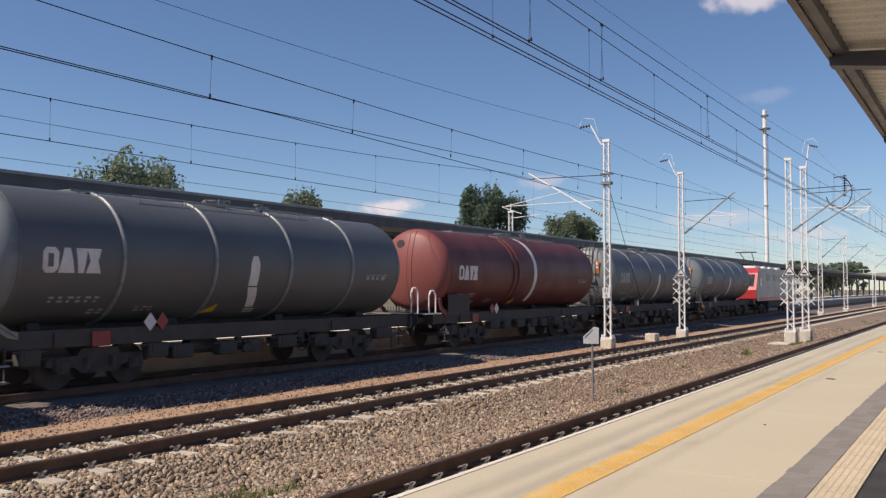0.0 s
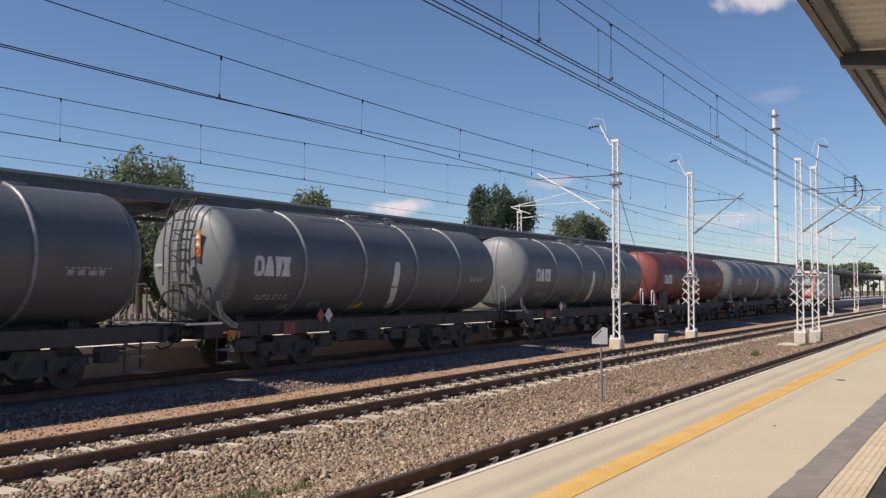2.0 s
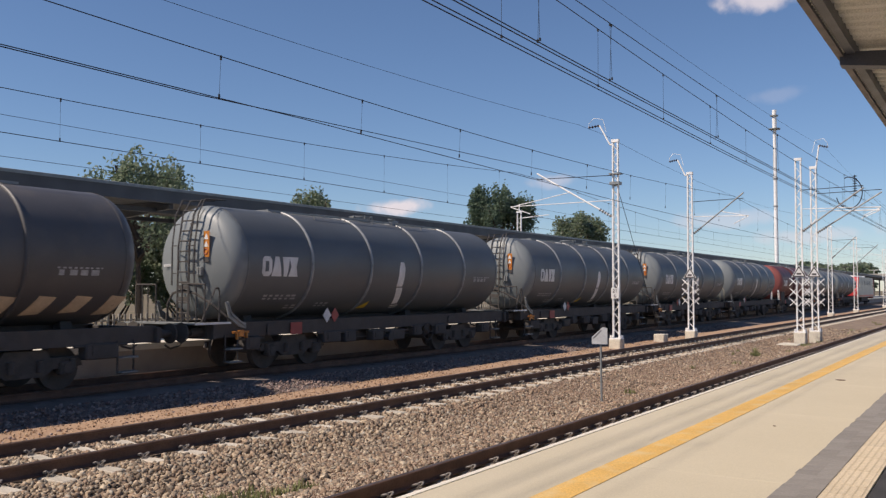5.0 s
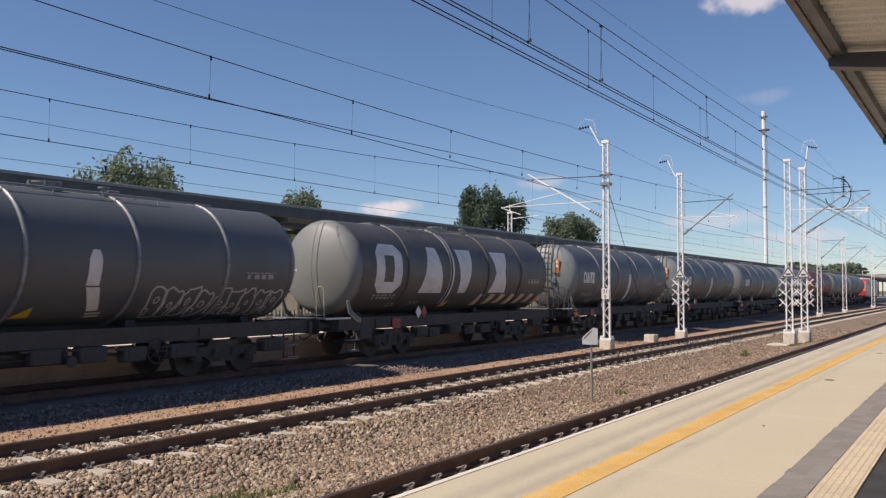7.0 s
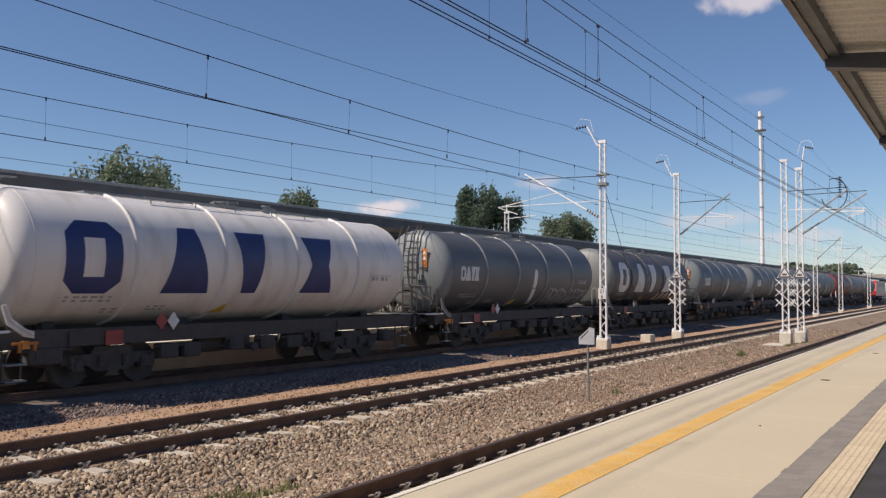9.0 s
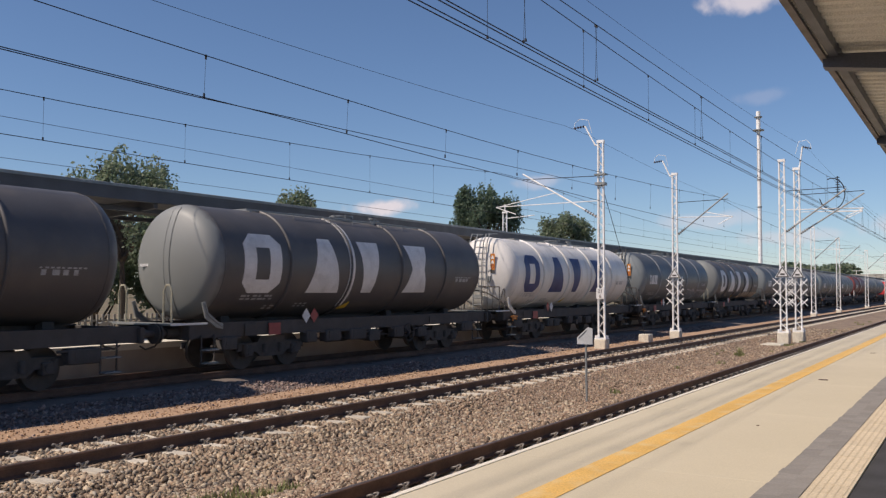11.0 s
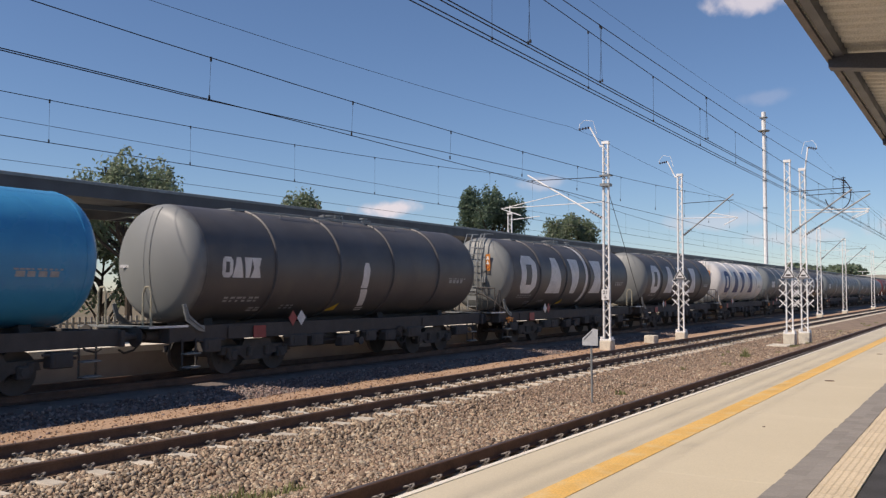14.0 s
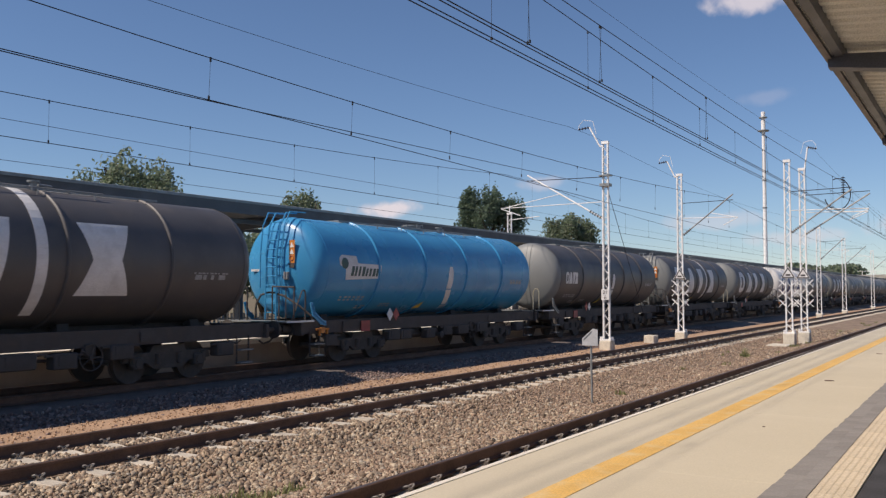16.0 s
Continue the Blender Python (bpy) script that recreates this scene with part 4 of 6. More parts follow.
def bridge():
    t = thing("road_bridge", "distant pale concrete bridge across the tracks", "bridge")
    bm = bmesh.new()
    prism(bm, [(330, 6.4), (330, 7.6), (342, 7.6), (342, 6.4)], 1, -60, 60)
    part("deck", bm, M["farwall"], t)
    bm = bmesh.new()
    for y in range(-60, 60, 4):
        box(bm, (330.2, y, 8.2), (0.15, 0.15, 1.3))
    box(bm, (330.2, 0, 8.8), (0.12, 120, 0.12))
    part("railing", bm, M["galv"], t)
    for y in (-2, 22, 46):
        bm = bmesh.new()
        box(bm, (336, y, 2.9), (6, 1.4, 7.1), bevel=0.1)
        part("pier", bm, M["concrete"], t)


# ---- clouds far off ----
def cloud_material():
    m = bpy.data.materials.new("cloud")
    m.use_nodes = True
    n, l = m.node_tree.nodes, m.node_tree.links
    n.remove(n["Principled BSDF"])
    co = n.new("ShaderNodeTexCoord")
    mp = n.new("ShaderNodeMapping")
    mp.inputs["Location"].default_value = (-1, -1, 0)
    mp.inputs["Scale"].default_value = (2, 2, 0)
    l.new(co.outputs["Generated"], mp.inputs[0])
    ln = n.new("ShaderNodeVectorMath")
    ln.operation = "LENGTH"
    l.new(mp.outputs[0], ln.inputs[0])
    no = n.new("ShaderNodeTexNoise")
    no.inputs["Scale"].default_value = 0.012
    no.inputs["Detail"].default_value = 7
    l.new(co.outputs["Object"], no.inputs["Vector"])
    ad = n.new("ShaderNodeMath")
    ad.operation = "MULTIPLY_ADD"
    ad.inputs[1].default_value = 1.5
    l.new(no.outputs[0], ad.inputs[0])
    sb = n.new("ShaderNodeMath")
    sb.operation = "MULTIPLY"
    sb.inputs[1].default_value = -1.0
    l.new(ln.outputs["Value"], sb.inputs[0])
    l.new(sb.outputs[0], ad.inputs[2])
    rg = n.new("ShaderNodeMapRange")
    rg.interpolation_type = "SMOOTHSTEP"
    rg.inputs[1].default_value, rg.inputs[2].default_value = -0.12, 0.50
    l.new(ad.outputs[0], rg.inputs[0])
    oi = n.new("ShaderNodeObjectInfo")
    th = n.new("ShaderNodeMath")
    th.operation = "MULTIPLY"
    l.new(rg.outputs[0], th.inputs[0])
    l.new(oi.outputs["Alpha"], th.inputs[1])
    em = n.new("ShaderNodeEmission")
    em.inputs[0].default_value = (0.86, 0.80, 0.82, 1)
    em.inputs[1].default_value = 0.80
    tr = n.new("ShaderNodeBsdfTransparent")
    mx = n.new("ShaderNodeMixShader")
    l.new(th.outputs[0], mx.inputs[0])
    l.new(tr.outputs[0], mx.inputs[1])
    l.new(em.outputs[0], mx.inputs[2])
    l.new(mx.outputs[0], n["Material Output"].inputs[0])
    return m


def clouds():
    cm = cloud_material()
    # heading and height in degrees, width and depth in metres at 2600 m, thickness
    for yaw, up, w, d, a in ((35.15, 5.35, 250, 70, 0.95), (11.95, 17.65, 310, 110, 0.8), (25.2, 7.0, 200, 60, 0.4), (11.4, 11.8, 200, 60, 0.14), (3.4, 4.0, 260, 120, 0.5), (14.2, 4.4, 420, 70, 0.35), (9.5, 3.3, 380, 60, 0.4)):
        y, p = radians(yaw), radians(up)
        way = Vector((math.cos(p) * math.cos(y), math.cos(p) * math.sin(y), math.sin(p)))
        bm = bmesh.new()
        bm.faces.new([bm.verts.new((sx * w / 2, sy * d / 2, 0)) for sx, sy in ((-1, -1), (1, -1), (1, 1), (-1, 1))])
        ob = new("cloud_backdrop", finish("cloud_backdrop", bm, cm))
        ob.matrix_basis = look(way * 2600, (0, 0, 2), 0)
        ob.color = (1, 1, 1, a)
        tagged(ob, "small soft white cloud low in the blue sky", "cloud", kind="structure")


masts()
wires()
near_canopy()
track_sign()
far_station()
greenery()
tall_pole()
bridge()
clouds()
weeds()


# ---- tank wagons ----
R_TANK, Z_TANK = 1.48, 2.80
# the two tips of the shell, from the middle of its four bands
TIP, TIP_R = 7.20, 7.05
# dished ends: a shallow crown and a tight knuckle
R_CROWN, R_KNUCKLE = 3.0, 0.45
DISH = R_CROWN - math.sqrt((R_CROWN - R_KNUCKLE) ** 2 - (R_TANK - R_KNUCKLE) ** 2)
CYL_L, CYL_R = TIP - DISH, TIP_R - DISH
R_TURN = R_CROWN * (R_TANK - R_KNUCKLE) / (R_CROWN - R_KNUCKLE)
MESH = {}


def shared(key, build):
    if key not in MESH:
        MESH[key] = build()
    return MESH[key]


def dish(r):
    """How far a dished end stands out from the shell at a distance r from the tank's axis."""
    r = min(abs(r), R_TANK)
    if r <= R_TURN:
        return DISH - R_CROWN + math.sqrt(R_CROWN ** 2 - r * r)
    return math.sqrt(max(0.0, R_KNUCKLE ** 2 - (r - R_TANK + R_KNUCKLE) ** 2))


def head(x_cyl, way):
    """Outline of a dished tank end, from the tip to the shell."""
    rs = [R_TURN * k / 10 for k in range(11)]
    first = math.asin((R_TURN - R_TANK + R_KNUCKLE) / R_KNUCKLE)
    rs += [R_TANK - R_KNUCKLE + R_KNUCKLE * math.sin(first + (math.pi / 2 - first) * k / 10) for k in range(1, 11)]
    return [(x_cyl + way * dish(r), r) for r in rs]


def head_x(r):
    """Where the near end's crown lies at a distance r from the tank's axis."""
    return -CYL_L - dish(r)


def tank_mesh(mat):
    bm = bmesh.new()
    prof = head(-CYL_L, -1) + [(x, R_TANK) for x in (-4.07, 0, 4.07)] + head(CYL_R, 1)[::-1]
    n = 56
    rings = []
    for x, r in prof:
        if r < 1e-6:
            rings.append([bm.verts.new((x, 0, Z_TANK))])
        else:
            rings.append([bm.verts.new((x, r * math.cos(2 * math.pi * k / n), Z_TANK + r * math.sin(2 * math.pi * k / n))) for k in range(n)])
    for a, b in zip(rings, rings[1:]):
        for k in range(n):
            q = (k + 1) % n
            if len(a) == 1:
                bm.faces.new((a[0], b[k], b[q]))
            elif len(b) == 1:
                bm.faces.new((a[k], b[0], a[q]))
            else:
                bm.faces.new((a[k], b[k], b[q], a[q]))
    return finish("tank", bm, mat, True)


def on_tank(x, h, up=0.006):
    """A point of the near side of the tank: h runs round the shell from its widest line."""
    a = h / R_TANK
    return (x, -(R_TANK + up) * math.cos(a), Z_TANK + (R_TANK + up) * math.sin(a))


def decal(bm, poly, up=0.006, cuts=0.12):
    """A painted patch that follows the shell: an outline in (along, round the shell)."""
    b2 = bmesh.new()
    b2.faces.new([b2.verts.new((x, h, 0)) for x, h in poly])
    lo, hi = min(h for _, h in poly), max(h for _, h in poly)
    y = lo + cuts
    while y < hi - 1e-4:
        bmesh.ops.bisect_plane(b2, geom=b2.verts[:] + b2.edges[:] + b2.faces[:], plane_co=(0, y, 0), plane_no=(0, 1, 0))
        y += cuts
    remap = {}
    for v in b2.verts:
        remap[v] = bm.verts.new(on_tank(v.co.x, v.co.y, up))
    for f in b2.faces:
        bm.faces.new([remap[v] for v in f.verts])
    b2.free()


def strip_arc(bm, x0, x1, h0, h1, up, thick, seg=18):
    """A raised hoop piece round the shell between two arc positions."""
    prev = None
    for i in range(seg + 1):
        h = h0 + (h1 - h0) * i / seg
        q = [bm.verts.new(on_tank(x, h, u)) for x, u in ((x0, up), (x1, up), (x1, up - thick), (x0, up - thick))]
        if prev:
            for k in range(4):
                bm.faces.new((prev[k], prev[(k + 1) % 4], q[(k + 1) % 4], q[k]))
        else:
            bm.faces.new(q)
        prev = q
    bm.faces.new(prev[::-1])


HALF = R_TANK * math.pi


def rounded_hoop(bm, half, rise, h0, h1, seg):
    """A half-round hoop lying on the shell between two arc positions."""
    prev = None
    for i in range(seg + 1):
        h = h0 + (h1 - h0) * i / seg
        q = [bm.verts.new(on_tank(-half * math.cos(a), h, rise * math.sin(a) - 0.004)) for a in step(0, math.pi, 6)]
        if prev:
            for k in range(6):
                bm.faces.new((prev[k], prev[k + 1], q[k + 1], q[k]))
        prev = q


def shapes_mark(x, h, w, big):
    """The four plain blocks of a company mark: ring, wedge, post and hourglass."""
    u, v = w, h
    ring = [[(0.0, 0.18), (0.22, 0), (0.32, 0.24), (0.32, 0.76), (0.22, 1), (0.0, 0.82)], [(0.22, 0), (0.78, 0), (0.68, 0.24), (0.32, 0.24)], [(0.22, 1), (0.32, 0.76), (0.68, 0.76), (0.78, 1)], [(0.78, 0), (1, 0.18), (1, 0.82), (0.78, 1), (0.68, 0.76), (0.68, 0.24)]]
    wedge = [[(0.02, 0), (0.98, 0), (0.68, 1), (0.32, 1)]]
    post = [[(0.30, 0), (0.70, 0), (0.92, 1), (0.08, 1)]]
    glass = [[(0.05, 0), (0.95, 0), (0.74, 0.5), (0.93, 1), (0.07, 1), (0.26, 0.5)]]
    starts = (0.0, 2.58, 4.83, 7.40) if big else (0.0, 0.355, 0.73, 0.99)
    widths = (1.42, 1.52, 1.28, 1.52) if big else (0.36, 0.40, 0.33, 0.41)
    out = []
    for k, (polys, s, ww) in enumerate(zip((ring, wedge, post, glass), starts, widths)):
        out.append([[(x + (s + px * ww) * u, (py - 0.5) * v) for px, py in poly] for poly in polys])
    return out


def bars(bm, x, h, w, rows, cols, seed, size=0.06):
    """Lines of unreadable small print as plain bars."""
    rnd = random.Random(seed)
    for r in range(rows):
        px = x
        for c in range(cols):
            ww = w / cols * rnd.uniform(0.35, 0.85)
            decal(bm, [(px, h - r * size * 1.7), (px + ww, h - r * size * 1.7), (px + ww, h - r * size * 1.7 + size), (px, h - r * size * 1.7 + size)])
            px += w / cols


def side_plate(bm, x, z, w, h, y=-1.30, t=0.012, diamond=False):
    if diamond:
        prism(bm, [(x - w / 2, z), (x, z - h / 2), (x + w / 2, z), (x, z + h / 2)], 1, y - t, y)
    else:
        box(bm, (x, y, z), (w, t, h))


def bogie_meshes():
    out = {}
    bm = bmesh.new()
    poly = [(-1.30, 0.50), (-1.25, 0.66), (-0.55, 0.70), (-0.45, 0.86), (0.45, 0.86), (0.55, 0.70), (1.25, 0.66), (1.30, 0.50), (0.62, 0.46), (0.42, 0.32), (-0.42, 0.32), (-0.62, 0.46)]
    prism(bm, poly, 1, -0.06, 0.06)
    for sx in (-0.32, 0.32, -1.05, 1.05):
        rod(bm, (sx, -0.08, 0.42), (sx, -0.08, 0.66), 0.075, 10)
    out["side_frame"] = finish("side_frame", bm, M["gear"])
    bm = bmesh.new()
    box(bm, (0, -0.02, 0.47), (0.30, 0.22, 0.28), bevel=0.03)
    rod(bm, (0, -0.15, 0.47), (0, -0.10, 0.47), 0.10, 12)
    out["axle_box"] = finish("axle_box", bm, M["gear"])
    bm = bmesh.new()
    box(bm, (0, 0, 0.72), (0.5, 2.1, 0.22), bevel=0.03)
    out["bolster"] = finish("bolster", bm, M["gear"])
    bm = bmesh.new()
    rod(bm, (0, -0.95, 0), (0, 0.95, 0), 0.08, 10)
    for s in (-1, 1):
        rod(bm, (0, s * 0.69, 0), (0, s * 0.82, 0), 0.46, 28)
        rod(bm, (0, s * 0.665, 0), (0, s * 0.69, 0), 0.49, 28)
        rod(bm, (0, s * 0.82, 0), (0, s * 0.86, 0), 0.12, 12)
        for k in range(4):
            a = k * math.pi / 2
            box(bm, (0.27 * math.cos(a), s * 0.823, 0.27 * math.sin(a)), (0.10, 0.012, 0.10))
    out["wheelset"] = finish("wheelset", bm, M["gear"], 40)
    return out


WHEELSETS = []


def add_bogie(parent, x):
    bg = shared("bogie", bogie_meshes)
    b = part("bogie", bg["bolster"], None, parent, m=pose(x, 0, 0))
    for s in (-1, 1):
        part("side_frame", bg["side_frame"], None, b, m=pose(0, s * 1.0, 0, 0, 0, 0 if s < 0 else 180))
        for wx in (-0.9, 0.9):
            part("axle_box", bg["axle_box"], None, b, m=pose(wx, s * 1.0, 0, 0, 0, 0 if s < 0 else 180))
    for wx in (-0.9, 0.9):
        w = part("wheelset", bg["wheelset"], None, b, m=pose(wx, 0, 0.46))
        WHEELSETS.append((w, wx))


def underframe_meshes():
    out = {}
    bm = bmesh.new()
    for s in (-1, 1):
        prism(bm, [(s * 1.20, 0.905), (s * 1.20, 1.27), (s * 1.02, 1.27), (s * 1.02, 1.24), (s * 1.16, 1.24), (s * 1.16, 0.96), (s * 1.06, 0.96), (s * 1.06, 0.905)], 0, -7.45, 7.45)
    for x in (-7.45, 7.45):
        box(bm, (x, 0, 1.06), (0.12, 2.62, 0.36), bevel=0.015)
    for x in (-5.2, -3.4, 3.4, 5.2):
        box(bm, (x, 0, 1.08), (0.16, 2.3, 0.22))
    box(bm, (0, 0, 1.13), (12.6, 0.35, 0.42))
    out["frame"] = finish("underframe", bm, M["frame"])
    bm = bmesh.new()
    prism(bm, [(-0.60, 1.10), (-0.3, 1.10), (-0.3, 1.34), (-0.54, 1.41)], 0, -0.14, 0.14)
    prism(bm, [(0.60, 1.10), (0.3, 1.10), (0.3, 1.34), (0.54, 1.41)], 0, -0.14, 0.14)
    box(bm, (0, 0, 1.13), (0.28, 2.2, 0.12))
    out["saddle"] = finish("saddle", bm, M["frame"])
    bm = bmesh.new()
    rod(bm, (0, 0, 1.06), (0.40, 0, 1.06), 0.11, 14)
    box(bm, (0.02, 0, 1.06), (0.04, 0.34, 0.34), bevel=0.01)
    out["buffer"] = finish("buffer", bm, M["frame"], 40)
    bm = bmesh.new()
    rod(bm, (0.36, 0, 1.06), (0.62, 0, 1.06), 0.075, 12)
    rod(bm, (0.62, 0, 1.06), (0.655, 0, 1.06), 0.24, 20)
    out["buffer_head"] = finish("buffer_head", bm, M["gear"], 40)
    bm = bmesh.new()
    path_rod(bm, [(0, 0, 1.04), (0.3, 0, 1.04), (0.36, 0, 1.0), (0.34, 0, 0.92)], 0.045, 8)
    path_rod(bm, [(0.3, -0.09, 1.02), (0.66, -0.08, 0.93)], 0.022, 6)
    path_rod(bm, [(0.3, 0.09, 1.02), (0.66, 0.08, 0.93)], 0.022, 6)
    out["coupling"] = finish("coupling", bm, M["gear"], 40)
    bm = bmesh.new()
    path_rod(bm, [(0.05, 0.42, 0.95), (0.3, 0.42, 0.72), (0.55, 0.40, 0.66), (0.7, 0.38, 0.75)], 0.025, 6)
    out["brake_hose"] = finish("brake_hose", bm, M["gear"], 40)
    bm = bmesh.new()
    rod(bm, (-0.45, -0.75, 0.72), (0.45, -0.75, 0.72), 0.19, 14)
    rod(bm, (-0.5, -0.75, 0.72), (-0.45, -0.75, 0.72), 0.06, 10)
    for x in (-0.3, 0.3):
        box(bm, (x, -0.75, 0.90), (0.05, 0.10, 0.2))
    out["air_tank"] = finish("air_tank", bm, M["frame"], 40)
    bm = bmesh.new()
    rod(bm, (0, -1.26, 0.70), (0, -1.23, 0.70), 0.05, 12)
    n = 20
    path_rod(bm, [(0.28 * math.cos(2 * math.pi * k / n), -1.26, 0.70 + 0.28 * math.sin(2 * math.pi * k / n)) for k in range(n + 1)], 0.016, 5)
    for k in range(5):
        rod(bm, (0, -1.25, 0.70), (0.28 * math.cos(1.257 * k), -1.26, 0.70 + 0.28 * math.sin(1.257 * k)), 0.012, 5)
    box(bm, (0, -1.15, 0.86), (0.25, 0.14, 0.24))
    out["brake_wheel"] = finish("brake_wheel", bm, M["frame"], 40)
    bm = bmesh.new()
    rod(bm, (0, -1.05, 1.0), (0, -1.05, 0.55), 0.10, 12)
    rod(bm, (0, -1.36, 0.62), (0, -0.9, 0.62), 0.07, 12)
    rod(bm, (0, -1.38, 0.62), (0, -1.34, 0.62), 0.12, 12)
    out["outlet_valve"] = finish("outlet_valve", bm, M["frame"], 40)
    bm = bmesh.new()
    box(bm, (0, -1.12, 0.78), (0.62, 0.30, 0.34), bevel=0.03)
    box(bm, (0, -1.275, 0.80), (0.40, 0.02, 0.20))
    rod(bm, (-0.5, -1.2, 0.9), (0.5, -1.2, 0.9), 0.03, 8)
    out["equipment_box"] = finish("equipment_box", bm, M["frame"], 40)
    bm = bmesh.new()
    rod(bm, (-6.5, -1.0, 0.68), (6.5, -1.0, 0.68), 0.03, 8)
    out["brake_pipe"] = finish("brake_pipe", bm, M["frame"], 40)
    bm = bmesh.new()
    prism(bm, [(-0.225, 0.98), (-0.225, 0.26), (0.225, 0.26), (0.225, 0.98), (0.195, 0.98), (0.195, 0.285), (-0.195, 0.285), (-0.195, 0.98)], 1, -1.255, -1.225)
    out["footstep"] = finish("footstep", bm, M["frame"])
    bm = bmesh.new()
    box(bm, (0, -1.31, 0), (0.44, 0.22, 0.03), bevel=0.004)
    for k in range(5):
        box(bm, (-0.18 + 0.09 * k, -1.31, 0.02), (0.012, 0.20, 0.012))
    out["tread"] = finish("tread", bm, M["steelgrey"])
    bm = bmesh.new()
    for y in (-0.28, 0.28):
        box(bm, (0, y, 4.30), (9.2, 0.035, 0.05))
    for i in range(47):
        box(bm, (-4.55 + i * 0.198, 0, 4.31), (0.035, 0.56, 0.03))
    for x in (-4.4, -2.2, 0, 2.2, 4.4):
        box(bm, (x, 0, 4.27), (0.06, 0.6, 0.09))
    out["walkway"] = finish("walkway", bm, M["steelgrey"])
    bm = bmesh.new()
    for x in step(-3.0, 2.6, 4):
        rod(bm, (x, -0.62, 4.12), (x, -0.62, 4.28), 0.018, 6)
    rod(bm, (-3.2, -0.62, 4.28), (2.8, -0.62, 4.28), 0.016, 6)
    out["top_rail"] = finish("top_rail", bm, M["steelgrey"])
    bm = bmesh.new()
    rod(bm, (0, 0, 4.2), (0, 0, 4.42), 0.30, 18)
    rod(bm, (0, 0, 4.42), (0, 0, 4.46), 0.34, 18)
    for k in range(6):
        rod(bm, (0.36 * math.cos(k * 1.047), 0.36 * math.sin(k * 1.047), 4.36), (0.36 * math.cos(k * 1.047), 0.36 * math.sin(k * 1.047), 4.47), 0.025, 6)
    out["manhole"] = finish("manhole", bm, M["steelgrey"], 40)
    bm = bmesh.new()
    rod(bm, (0, -0.3, 4.2), (0, -0.3, 4.42), 0.08, 10)
    rod(bm, (0, -0.3, 4.42), (0, -0.3, 4.46), 0.13, 10)
    rod(bm, (0.15, -0.25, 4.38), (0.5, -0.2, 4.38), 0.03, 8)
    out["vent_valve"] = finish("vent_valve", bm, M["steelgrey"], 40)
    return out


def ladder_mesh(mat):
    bm = bmesh.new()
    x = -TIP - 0.12
    for y in (-0.24, 0.16):
        path_rod(bm, [(x - 0.05, y, 1.30), (x - 0.03, y, 3.2), (x + 0.1, y, 4.0), (x + 0.35, y, 4.38), (x + 0.8, y, 4.40)], 0.026, 6)
    for i in range(11):
        z = 1.5 + i * 0.26
        dx = 0.0 if z < 3.2 else (z - 3.2) * 0.17
        rod(bm, (x - 0.04 + dx, -0.24, z), (x - 0.04 + dx, 0.16, z), 0.018, 6)
    # outer guard rails beside the rungs
    for y in (-0.42, 0.40):
        path_rod(bm, [(x - 0.02, y, 2.2), (x - 0.02, y, 3.2), (x + 0.08, y, 4.0), (x + 0.3, y, 4.40), (x + 1.0, y, 4.42)], 0.020, 6)
    for z in (2.5, 3.2, 3.75):
        dx = 0.0 if z < 3.2 else (z - 3.2) * 0.17
        path_rod(bm, [(x - 0.02 + dx, -0.42, z), (x - 0.10 + dx, -0.24, z)], 0.014, 5)
        path_rod(bm, [(x - 0.02 + dx, 0.40, z), (x - 0.10 + dx, 0.16, z)], 0.014, 5)
    box(bm, (x - 0.03, -0.04, 1.85), (0.05, 0.42, 0.12))
    box(bm, (x - 0.03, -0.04, 2.15), (0.05, 0.42, 0.10))
    return finish("ladder", bm, mat)


